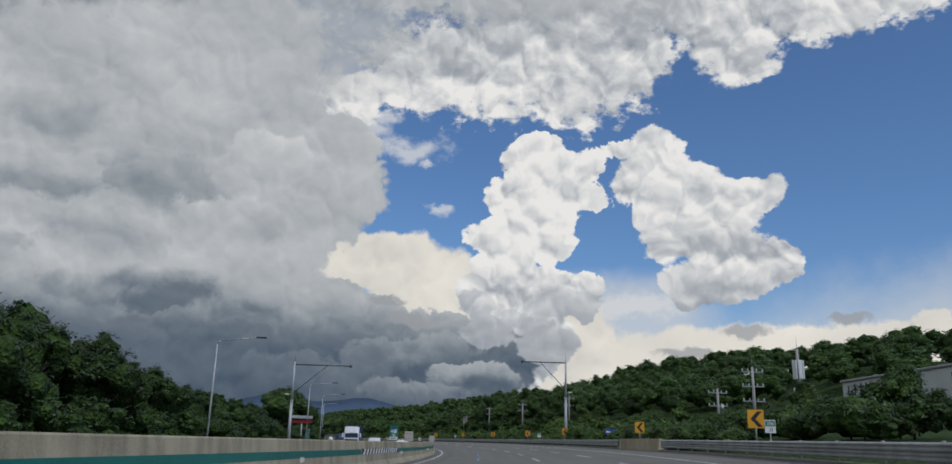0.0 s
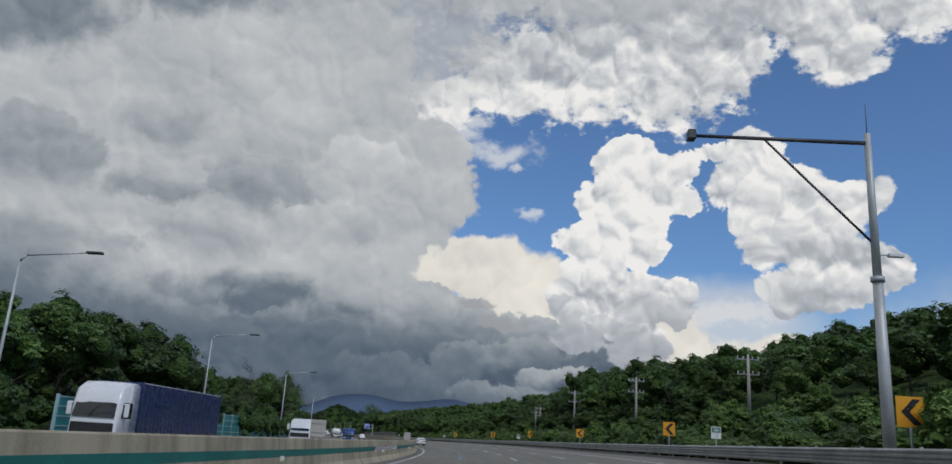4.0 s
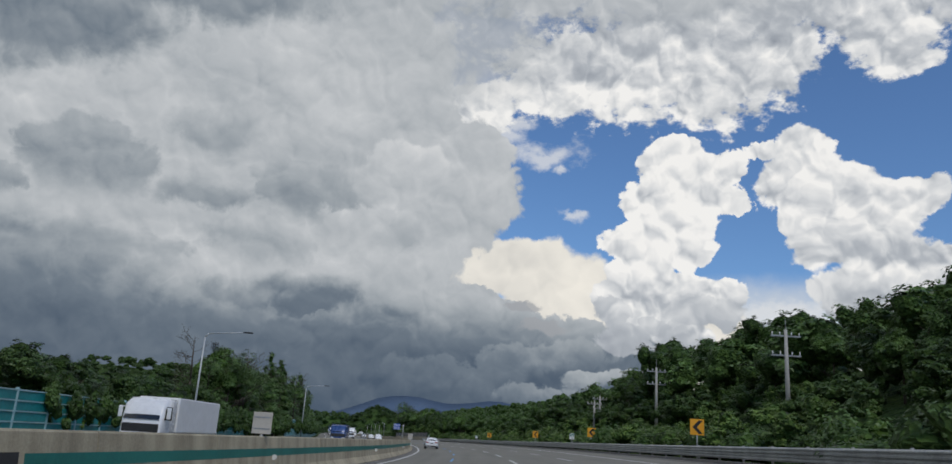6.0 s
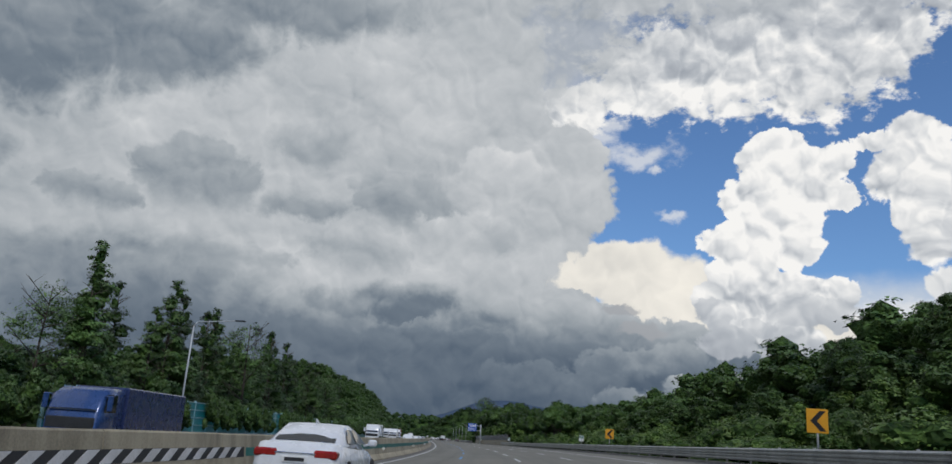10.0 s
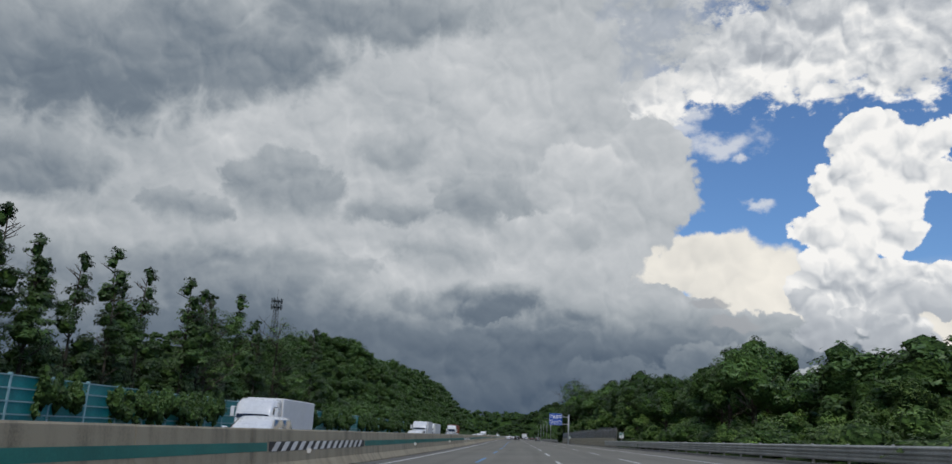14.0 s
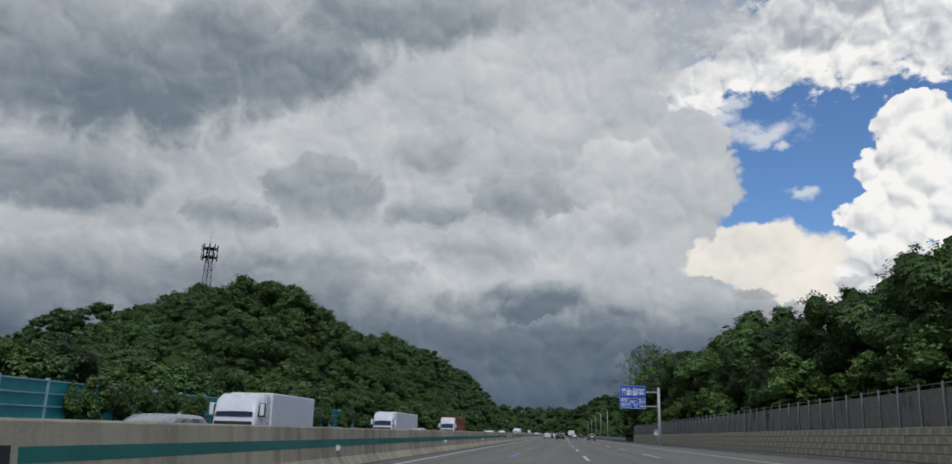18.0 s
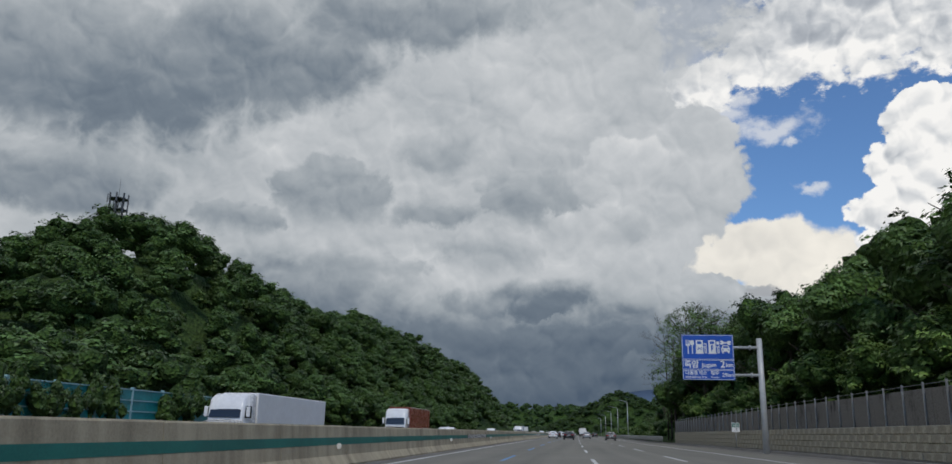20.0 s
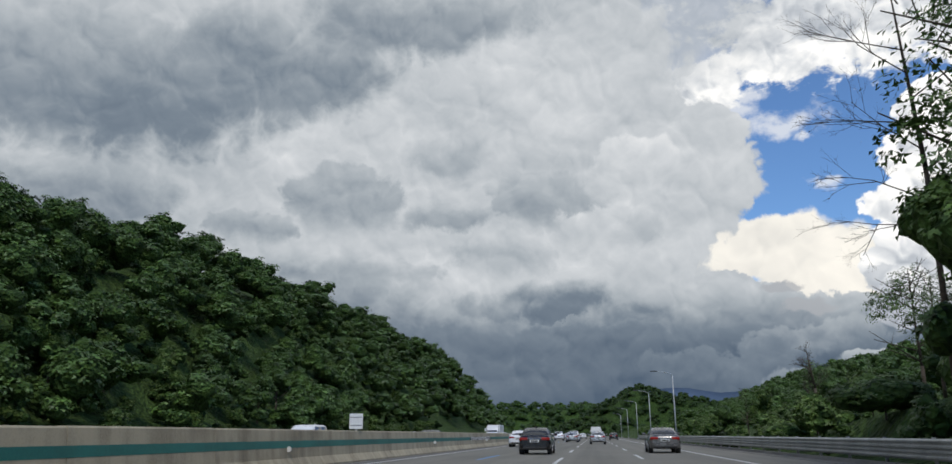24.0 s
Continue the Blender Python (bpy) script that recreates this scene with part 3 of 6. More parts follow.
# hazard stripes break the green band
STRIPES = ((-52, -44), (35.5, 47.5), (141.5, 155.5), (248.0, 261.5), (357.5, 369.5), (429.6, 441.6), (537.5, 549.5), (640, 652))
edge = -120.0
for a, b in STRIPES + ((1200, 1200),):
    part("green_band", on_face((0.68, 0.90), edge, a - 0.35, 0.005, M_GREEN, "green_band"), None, barrier, "dark green painted band")
    edge = b + 0.35
for a, b in STRIPES:
    part("stripe_ground", on_face((0.66, 0.92), a - 0.2, b + 0.2, 0.005, M_BLACK, "stripe_ground"), None, barrier, "black painted hazard ground")
    w = 0.42
    for i in range(int((b - a) / (2 * w))):
        part("hazard_stripe", on_face((0.665, 0.915), a + 2 * w * i, a + 2 * w * i + w, 0.010, M_WHITE2, "hazard_stripe", 0.45, 0.4), None, barrier)


def delineator():
    e = empty("delineator", Matrix(), "small round white reflector on the concrete barrier", "reflector", "barrier reflectors")
    bm = bmesh.new()
    rod(bm, (0, 0, 0), (0.05, 0, 0), 0.03, 0.03, 8)
    part("bracket", bm, M_POLE, e)
    bm = bmesh.new()
    rod(bm, (0.05, -0.03, 0), (0.05, 0.03, 0), 0.085, 0.085, 14)
    part("reflector", bm, M_WHITE2, e, "round white reflector disc")
    return e


first = delineator()
spots = [25.0 + 24.0 * i for i in range(27)]
first.matrix_world = stand(spots[0], face(0.64), 0.64)
for s in spots[1:]:
    copy_thing(first, stand(s, face(0.64), 0.64))

# painted lines
for d0, nm in ((-7.15, "edge_line_inner"), (7.35, "edge_line_outer"), (-9.6, "edge_line_far_inner"), (-25.6, "edge_line_far_outer")):
    ob = new(nm, sweep("edge_line", [(d0 - 0.09, 0.004), (d0 + 0.09, 0.004)], -120, 1200, M_WHITE, 5.0, False))
    tagged(ob, "solid white line painted along the motorway's edge", "road marking", kind="structure")
for d0, mat, nm, lab in ((0.0, M_WHITE, "lane_line_2", "dashed white lane line on the asphalt"), (3.65, M_WHITE, "lane_line_3", "dashed white lane line on the asphalt"), (-3.6, M_BLUE, "bus_lane_line", "dashed blue bus lane line on the asphalt"), (-13.3, M_BLUE, "far_bus_lane_line", "dashed blue bus lane line on the far carriageway"), (-17.2, M_WHITE, "far_lane_line_2", "dashed white lane line on the far carriageway"), (-21.2, M_WHITE, "far_lane_line_3", "dashed white lane line on the far carriageway")):
    ob = tagged(new(nm), lab, "road marking", kind="structure")
    for i in range(-1, 46):
        s = i * 20.0 + 7 + (d0 * 1.7) % 11
        part("dash", sweep("dash", [(d0 - 0.08, 0.004), (d0 + 0.08, 0.004)], s, s + 8.0, mat, 4.0, False), None, ob)
# concrete gutter along the outer shoulder
gutter = new("gutter", sweep("gutter", [(10.2, 0.0), (10.2, 0.012), (10.9, 0.012), (10.95, 0.14), (11.15, 0.15), (11.15, 0.0)], -120, 1000, M_SHOULDER, 6.0))
tagged(gutter, "stained concrete gutter and low kerb beside the hard shoulder", "kerb", kind="structure")
gutter2 = new("gutter_inner", sweep("gutter_inner", [(-7.94, 0.0), (-7.94, 0.03), (-7.5, 0.012), (-7.5, 0.0)], -120, 1000, M_SHOULDER, 6.0))
tagged(gutter2, "dusty concrete strip at the foot of the median barrier", "kerb", kind="structure")

# steel guard rail: two corrugated beams on posts
WAVE = [(0.0, 0.0), (-0.035, 0.03), (-0.075, 0.055), (-0.075, 0.10), (-0.03, 0.135), (-0.03, 0.175), (-0.075, 0.21), (-0.075, 0.255), (-0.035, 0.28), (0.0, 0.31)]


def guard_rail(s0, s1, name):
    g = empty(name, Matrix(), "galvanised steel guard rail with two corrugated beams on posts", "guard rail", "roadside guard rails")
    for z in (0.30, 0.60):
        for a in np.arange(s0, s1 - 1, 24.0):
            b = min(s1, a + 24.0)
            part("beam", sweep("beam", [(11.05 + d, z + h) for d, h in WAVE], a, b, M_STEEL, 4.0, False, smooth=False), None, g)
    bm = bmesh.new()
    rod(bm, (0, 0, -0.1), (0, 0, 0.95), 0.06, 0.06, 8)
    post = bpy.data.meshes.new("post")
    bm.to_mesh(post)
    bm.free()
    post.materials.append(M_STEEL)
    for s in np.arange(s0 + 1, s1, 4.0):
        p = part("post", post, None, g)
        p.matrix_world = stand(s, 11.15)
    return g


guard_rail(-60, 66, "guard_rail")
guard_rail(84, 458, "guard_rail")
guard_rail(592, 760, "guard_rail")

# concrete parapet where the road crosses a culvert
parapet = new("parapet", sweep("parapet", [(10.9, 0.0), (10.95, 0.3), (11.02, 1.02), (11.3, 1.02), (11.35, 0.0)], 66.5, 83.5, M_CONCRETE, 3.0))
parapet = tagged(parapet, "pale concrete parapet between two lengths of guard rail", "parapet", kind="structure")


def arrow_sign():
    """Yellow plate with a black arrowhead that points left, on a post."""
    e = empty("chevron_sign", Matrix(), "yellow chevron sign with a black arrowhead on a steel post", "road sign", "chevron signs along the bend")
    bm = bmesh.new()
    rod(bm, (0, 0.03, -0.2), (0, 0.03, 2.3), 0.045, 0.045, 10)
    part("post", bm, M_STEEL, e)
    bm = bmesh.new()
    box(bm, -0.45, 0.45, -0.015, 0.015, 1.55, 2.55, 0.012)
    part("plate", bm, M_SIGNYELLOW, e, "amber yellow sign plate with a dark rim")
    vs = [(-0.30, 2.05), (0.10, 2.47), (0.36, 2.47), (-0.02, 2.05), (0.36, 1.63), (0.10, 1.63)]
    verts = [(x, -0.019, z) for x, z in vs]
    part("arrowhead", mesh("arrowhead", verts, [(0, 3, 2, 1), (0, 5, 4, 3)], M_SIGNBLACK), None, e, "black arrowhead")
    return e


def plain(name, col, rough=0.5, metal=0.0):
    return material(name, mottled(tuple(c * 0.85 for c in col), tuple(min(1.0, c * 1.1) for c in col), 0.8, 16.0, 0.03, 0.003), rough, metal)


M_SIGNYELLOW = plain("sign_yellow", (0.72, 0.33, 0.012))
M_SIGNBLACK = plain("sign_black", (0.012, 0.012, 0.013))
M_SIGNBLUE = plain("sign_blue", (0.006, 0.075, 0.42), 0.4)
M_SIGNGREEN = plain("sign_green", (0.01, 0.16, 0.11), 0.4)
M_SIGNWHITE = plain("sign_white", (0.74, 0.75, 0.74), 0.4)
M_SIGNBACK = plain("sign_back", (0.46, 0.43, 0.38), 0.6)
M_RED = plain("red_lamp", (0.35, 0.03, 0.02), 0.4)

chev = arrow_sign()
posts = (45.5, 78, 123, 157, 196, 234, 274.5, 327)
chev.matrix_world = stand(posts[0], 11.9, 0.0)
for s in posts[1:]:
    copy_thing(chev, stand(s, 11.9, 0.0))


def lettering(name, text, size, mat, parent, m, extrude=0.004, align="CENTER", bold=0.0):
    cu = bpy.data.curves.new(name, "FONT")
    cu.body, cu.size, cu.align_x, cu.align_y, cu.extrude, cu.offset = text, size, align, "CENTER", extrude, bold
    tmp = bpy.data.objects.new(name, cu)
    scene.collection.objects.link(tmp)
    me = bpy.data.meshes.new_from_object(tmp.evaluated_get(bpy.context.evaluated_depsgraph_get()))
    bpy.data.objects.remove(tmp)
    me.name = name
    me.materials.clear()
    me.materials.append(mat)
    ob = part(name, me, None, parent)
    ob.matrix_local = m
    return ob


UPRIGHT = Matrix.Rotation(radians(90), 4, "X")


def kilometre_sign(s, d, low):
    e = empty("kilometre_post", stand(s, d), "small white kilometre board with dark green figures on a post", "road sign", "kilometre boards")
    bm = bmesh.new()
    rod(bm, (0, 0.03, -0.3), (0, 0.03, 1.75), 0.035, 0.035, 8)
    part("post", bm, M_STEEL, e)
    bm = bmesh.new()
    box(bm, -0.30, 0.30, -0.012, 0.012, 1.3, 2.0, 0.01)
    part("board", bm, M_SIGNWHITE, e)
    bm = bmesh.new()
    box(bm, -0.26, 0.26, -0.018, -0.011, 1.66, 1.95)
    part("green_field", bm, M_SIGNGREEN, e, "green field behind the upper figures")
    lettering("figures", "286", 0.27, M_SIGNWHITE, e, Matrix.Translation((0, -0.020, 1.80)) @ UPRIGHT)
    lettering("figures", low, 0.30, M_SIGNBLACK, e, Matrix.Translation((0.02, -0.016, 1.47)) @ UPRIGHT)


for s, low in ((45, ".0"), (145, ".1"), (245, ".2"), (345, ".3"), (445, ".4"), (545, ".5")):
    kilometre_sign(s, 12.5 if s == 45 else 11.75, low)


def lamp_post(s, d, tall=10.6, arm=3.8, side=1, name="street_lamp"):
    e = empty(name, stand(s, d, -0.2), "tall grey steel street lamp with one long arm", "street lamp", "street lamps")
    bm = bmesh.new()
    rod(bm, (0, 0, 0), (0, 0, 0.5), 0.16, 0.14, 12)
    part("base", bm, M_POLE, e)
    bm = bmesh.new()
    rod(bm, (0, 0, 0.4), (0.05 * side, 0, tall - 0.35), 0.11, 0.065, 12)
    rod(bm, (0.05 * side, 0, tall - 0.35), (0.35 * side, 0, tall), 0.06, 0.055, 10)
    part("pole", bm, M_POLE, e)
    bm = bmesh.new()
    rod(bm, (0.35 * side, 0, tall), (arm * side, 0, tall + 0.32), 0.055, 0.04, 10)
    part("arm", bm, M_POLE, e)
    bm = bmesh.new()
    x0, x1 = sorted(((arm - 0.1) * side, (arm + 0.85) * side))
    box(bm, x0, x1, -0.16, 0.16, tall + 0.26, tall + 0.40, 0.04)
    part("lamp_head", bm, M_DARKSTEEL, e, "flat dark lamp head")


for s in (76, 139, 175.5, 223, 311.5):
    lamp_post(s, -28.7)
for s in (690, 740, 790, 850, 920):
    lamp_post(s, 12.6, 9.5, 2.2, -1)


def camera_gantry(s, d, tall, arm, side):
    """A pole that holds a long braced arm over the road."""
    e = empty("camera_gantry", stand(s, d, -0.2), "grey steel gantry pole with a long braced arm over the lanes", "gantry", "camera gantries")
    bm = bmesh.new()
    rod(bm, (0, 0, 0), (0, 0, tall * 0.55), 0.24, 0.19, 14)
    rod(bm, (0, 0, tall * 0.55), (0, 0, tall), 0.17, 0.13, 14)
    rod(bm, (0, 0, tall * 0.545), (0, 0, tall * 0.56), 0.26, 0.26, 14)
    part("pole", bm, M_POLE, e)
    bm = bmesh.new()
    rod(bm, (0, 0, tall - 0.4), (arm * side, 0, tall - 0.4), 0.09, 0.07, 10)
    part("arm", bm, M_DARKSTEEL, e)
    bm = bmesh.new()
    rod(bm, (0, 0, tall - 4.6), (arm * 0.58 * side, 0, tall - 0.45), 0.05, 0.05, 8)
    part("brace", bm, M_DARKSTEEL, e)
    bm = bmesh.new()
    rod(bm, (0, 0, tall), (0, 0, tall + 1.3), 0.02, 0.012, 6)
    part("lightning_rod", bm, M_DARKSTEEL, e)
    bm = bmesh.new()
    x = arm * side
    box(bm, x - 0.16, x + 0.16, -0.3, 0.15, tall - 0.62, tall - 0.22, 0.03)
    part("camera_box", bm, M_DARKSTEEL, e, "dark camera box at the arm's tip")
    bm = bmesh.new()
    box(bm, -0.75 * side - 0.3, -0.75 * side + 0.3, -0.1, 0.1, tall * 0.62, tall * 0.62 + 0.16, 0.03)
    rod(bm, (0, 0, tall * 0.62 + 0.08), (-0.75 * side, 0, tall * 0.62 + 0.08), 0.03, 0.03, 6)
    part("antenna", bm, M_SIGNWHITE, e, "small white aerial on a bracket")


camera_gantry(119.5, -28.9, 12.6, 8.2, 1)
camera_gantry(126, 12.6, 13.3, 7.0, -1)


def utility_pole(s, d, top, bars, box_=False):
    z = land(s, d)
    tall = top - z - bank(s, d) + 0.3
    e = empty("utility_pole", stand(s, d, z - 0.3), "grey concrete utility pole with steel cross arms", "utility pole", "utility poles")
    bm = bmesh.new()
    rod(bm, (0, 0, 0), (0, 0, tall), 0.20, 0.12, 10)
    part("pole", bm, M_POLECONC, e)
    for i in range(bars):
        zz = tall - 0.5 - i * 1.5
        bm = bmesh.new()
        box(bm, -1.15, 1.15, -0.06, 0.06, zz - 0.06, zz + 0.06)
        part("cross_arm", bm, M_STEEL, e)
        for x in (-1.05, -0.45, 0.45, 1.05):
            bm = bmesh.new()
            rod(bm, (x, 0, zz + 0.06), (x, 0, zz + 0.32), 0.05, 0.035, 6)
            part("insulator", bm, M_SIGNWHITE, e)
    bm = bmesh.new()
    rod(bm, (0, 0, tall), (0, 0, tall + 0.9), 0.03, 0.015, 6)
    part("tip", bm, M_STEEL, e)
    if box_:
        bm = bmesh.new()
        rod(bm, (0.45, 0, tall * 0.45), (0.45, 0, tall * 0.45 + 0.8), 0.25, 0.25, 10)
        part("transformer", bm, M_STEEL, e, "grey transformer drum")


for s, d, tall, bars in ((94, 25, 7.8, 2), (83, 25, 9.3, 3), (204.5, 21.3, 10.9, 2), (175.5, 25, 11.2, 2), (238.5, 20.5, 11.0, 2), (271.9, 21.7, 9.4, 2), (268.6, 20.0, 8.4, 1)):
    utility_pole(s, d, tall, bars, s == 94)


def phone_mast(s, d, tall):
    """A pole crowded with white radio panels."""
    e = empty("phone_mast", stand(s, d, land(s, d) - 0.3), "steel phone mast with two rings of white radio panels", "mast")
    bm = bmesh.new()
    rod(bm, (0, 0, 0), (0, 0, tall), 0.18, 0.12, 12)
    part("pole", bm, M_POLECONC, e)
    for z in (tall - 1.9, tall - 4.4):
        for i in range(6):
            a = i * math.pi / 3
            bm = bmesh.new()
            box(bm, -0.16, 0.16, 0.35, 0.5, z - 0.85, z + 0.85, 0.03, Matrix.Rotation(a, 4, "Z"))
            part("radio_panel", bm, M_SIGNWHITE, e)
        bm = bmesh.new()
        for i in range(6):
            a = i * math.pi / 3 + math.pi / 2
            rod(bm, (0, 0, z), (0.36 * math.cos(a), 0.36 * math.sin(a), z), 0.03, 0.03, 6)
        part("bracket", bm, M_STEEL, e)
    bm = bmesh.new()
    rod(bm, (0, 0, tall), (0, 0, tall + 1.2), 0.02, 0.01, 6)
    part("lightning_rod", bm, M_STEEL, e)


phone_mast(73, 25.5, 7.9)


def radio_tower(x, y, z, tall):
    """A lattice tower on the hill with a ring platform of aerials."""
    e = empty("radio_tower", Matrix.Translation((x, y, z)), "dark steel lattice radio tower on the wooded hilltop", "tower")
    legs = [(math.cos(a), math.sin(a)) for a in (0.4, 0.4 + math.pi / 2, 0.4 + math.pi, 0.4 + 1.5 * math.pi)]
    for cx, cy in legs:
        bm = bmesh.new()
        rod(bm, (1.5 * cx, 1.5 * cy, 0), (0.75 * cx, 0.75 * cy, tall), 0.11, 0.08, 6)
        part("leg", bm, M_DARKSTEEL, e)
    steps = 10
    for i in range(steps):
        z0, z1 = tall * i / steps, tall * (i + 1) / steps
        r0, r1 = 1.5 - 0.75 * i / steps, 1.5 - 0.75 * (i + 1) / steps
        bm = bmesh.new()
        for q in range(4):
            a, b = legs[q], legs[(q + 1) % 4]
            rod(bm, (r0 * a[0], r0 * a[1], z0), (r1 * b[0], r1 * b[1], z1), 0.05, 0.05, 5)
            rod(bm, (r1 * a[0], r1 * a[1], z1), (r1 * b[0], r1 * b[1], z1), 0.05, 0.05, 5)
        part("bracing", bm, M_DARKSTEEL, e)
    for z0 in (tall - 0.3, tall - 2.6):
        bm = bmesh.new()
        bmesh.ops.create_cone(bm, cap_ends=True, segments=16, radius1=1.9, radius2=1.9, depth=0.12, matrix=Matrix.Translation((0, 0, z0)))
        part("platform", bm, M_DARKSTEEL, e)
        for i in range(9):
            a = i * 2 * math.pi / 9
            bm = bmesh.new()
            box(bm, -0.17, 0.17, 1.95, 2.12, z0 - 0.9, z0 + 1.0, 0.03, Matrix.Rotation(a, 4, "Z"))
            part("aerial", bm, M_DARKSTEEL, e)
    bm = bmesh.new()
    rod(bm, (0, 0, tall - 0.3), (0, 0, tall + 4.2), 0.06, 0.02, 6)
    part("lightning_rod", bm, M_DARKSTEEL, e)


radio_tower(-13.0, 616.0, 26.5, 20.0)


def service_sign(s):
    """The blue service area board on its cantilever."""
    e = empty("service_sign", stand(s, 7.3, -0.25), "blue motorway service board with white symbols on a cantilever", "road sign")
    w, z0, z1 = 1.52, 4.45, 7.15
    bm = bmesh.new()
    box(bm, -w, w, -0.02, 0.03, z0, z1, 0.02)
    board = part("board", bm, M_SIGNBLUE, e, "deep blue sign board")
    zc = z0 + (z1 - z0) * 0.445
    zd = z0 + (z1 - z0) * 0.225

    def rim(x0, x1, a, b, t=0.022):
        bm = bmesh.new()
        for q in ((x0, x1, a, a + t), (x0, x1, b - t, b), (x0, x0 + t, a, b), (x1 - t, x1, a, b)):
            box(bm, q[0], q[1], -0.027, -0.019, q[2], q[3])
        part("border", bm, M_SIGNWHITE, e)

    rim(-w + 0.03, w - 0.03, zc + 0.02, z1 - 0.03)
    rim(-w + 0.03, w - 0.03, zd + 0.02, zc - 0.02)
    rim(-w + 0.03, w - 0.03, z0 + 0.03, zd - 0.02)

    def symbol(name, boxes, polys=(), mat=M_SIGNWHITE, y=-0.026):
        bm = bmesh.new()
        for x0, x1, a, b in boxes:
            box(bm, x0, x1, y, -0.018, a, b, 0.006)
        for poly in polys:
            vs = [bm.verts.new((x, y, z)) for x, z in poly]
            f = bm.faces.new(vs)
            f.normal_update()
            if f.normal.y > 0:
                f.normal_flip()
        part(name, bm, mat, e)

    zm = (zc + z1) / 2 + 0.02
    oval = lambda x, z, rx, rz, n=18: [(x + rx * math.cos(2 * math.pi * i / n), z + rz * math.sin(2 * math.pi * i / n)) for i in range(n)]
    # fork and spoon
    symbol("fork", [(-1.17, -1.11, zm - 0.42, zm + 0.12), (-1.27, -1.01, zm + 0.06, zm + 0.16)] + [(x, x + 0.035, zm + 0.12, zm + 0.40) for x in (-1.27, -1.195, -1.12, -1.045)])
    symbol("spoon", [(-0.92, -0.86, zm - 0.42, zm + 0.1)], [oval(-0.89, zm + 0.24, 0.115, 0.17)])
    # two pumps
    for x, nm in ((-0.68, "gas_pump"), (0.06, "charger")):
        symbol(nm, [(x, x + 0.42, zm - 0.40, zm + 0.40), (x - 0.03, x + 0.45, zm - 0.42, zm - 0.36), (x + 0.42, x + 0.55, zm - 0.02, zm + 0.03), (x + 0.5, x + 0.55, zm - 0.36, zm + 0.03), (x + 0.5, x + 0.63, zm - 0.38, zm - 0.33), (x + 0.58, x + 0.63, zm - 0.36, zm + 0.16), (x + 0.47, x + 0.63, zm + 0.14, zm + 0.32 if nm == "charger" else zm + 0.2)])
        symbol("pump_window", [(x + 0.08, x + 0.34, zm + 0.16, zm + 0.33)], (), M_SIGNBLUE, -0.030)
    lettering("lettering", "LPG", 0.19, M_SIGNBLUE, e, Matrix.Translation((-0.47, -0.029, zm - 0.12)) @ UPRIGHT, 0.002, bold=0.004)
    symbol("bolt", [], [[(0.22, zm + 0.10), (0.34, zm + 0.10), (0.27, zm - 0.06), (0.18, zm - 0.06)], [(0.22, zm - 0.04), (0.36, zm - 0.04), (0.20, zm - 0.28)]], M_SIGNBLUE, -0.030)
    # spanner over a car
    symbol("spanner", [(0.86, 1.24, zm + 0.20, zm + 0.29)], [oval(0.84, zm + 0.26, 0.13, 0.13), oval(1.27, zm + 0.24, 0.13, 0.13)])
    symbol("spanner_gap", [(0.70, 0.80, zm + 0.24, zm + 0.32), (1.31, 1.41, zm + 0.18, zm + 0.26)], (), M_SIGNBLUE, -0.030)
    symbol("car_symbol", [(0.80, 1.30, zm - 0.28, zm - 0.06), (0.83, 0.93, zm - 0.38, zm - 0.26), (1.17, 1.27, zm - 0.38, zm - 0.26)], [[(0.88, zm + 0.09), (1.22, zm + 0.09), (1.29, zm - 0.08), (0.81, zm - 0.08)]])
    symbol("car_glass", [(0.92, 1.18, zm - 0.07, zm + 0.05)], [oval(0.88, zm - 0.17, 0.04, 0.04, 10), oval(1.22, zm - 0.17, 0.04, 0.04, 10)], M_SIGNBLUE, -0.030)
    z2, z3 = (zc + zd) / 2, (zd + z0) / 2
    T = Matrix.Translation
    lettering("lettering", "\uc8fd\uc554", 0.46, M_SIGNWHITE, e, T((-0.98, -0.022, z2)) @ UPRIGHT, bold=0.012)
    lettering("lettering", "Jugam", 0.36, M_SIGNWHITE, e, T((0.05, -0.022, z2 - 0.02)) @ UPRIGHT, bold=0.005)
    lettering("lettering", "2", 0.56, M_SIGNWHITE, e, T((0.83, -0.022, z2 + 0.02)) @ UPRIGHT, bold=0.012)
    lettering("lettering", "km", 0.34, M_SIGNWHITE, e, T((1.22, -0.022, z2 - 0.02)) @ UPRIGHT, bold=0.008)
    lettering("lettering", "\ub2e4\uc74c\ud734\uac8c\uc18c", 0.28, M_SIGNWHITE, e, T((-0.74, -0.022, z3 + 0.11)) @ UPRIGHT, bold=0.005)
    lettering("lettering", "\uccad\uc8fc", 0.28, M_SIGNWHITE, e, T((0.36, -0.022, z3 + 0.11)) @ UPRIGHT, bold=0.005)
    lettering("lettering", "Next Service Area", 0.17, M_SIGNWHITE, e, T((-0.74, -0.022, z3 - 0.13)) @ UPRIGHT, bold=0.003)
    lettering("lettering", "Cheongju", 0.13, M_SIGNWHITE, e, T((0.36, -0.022, z3 - 0.13)) @ UPRIGHT)
    lettering("lettering", "29km", 0.30, M_SIGNWHITE, e, T((1.10, -0.022, z3)) @ UPRIGHT, bold=0.005)
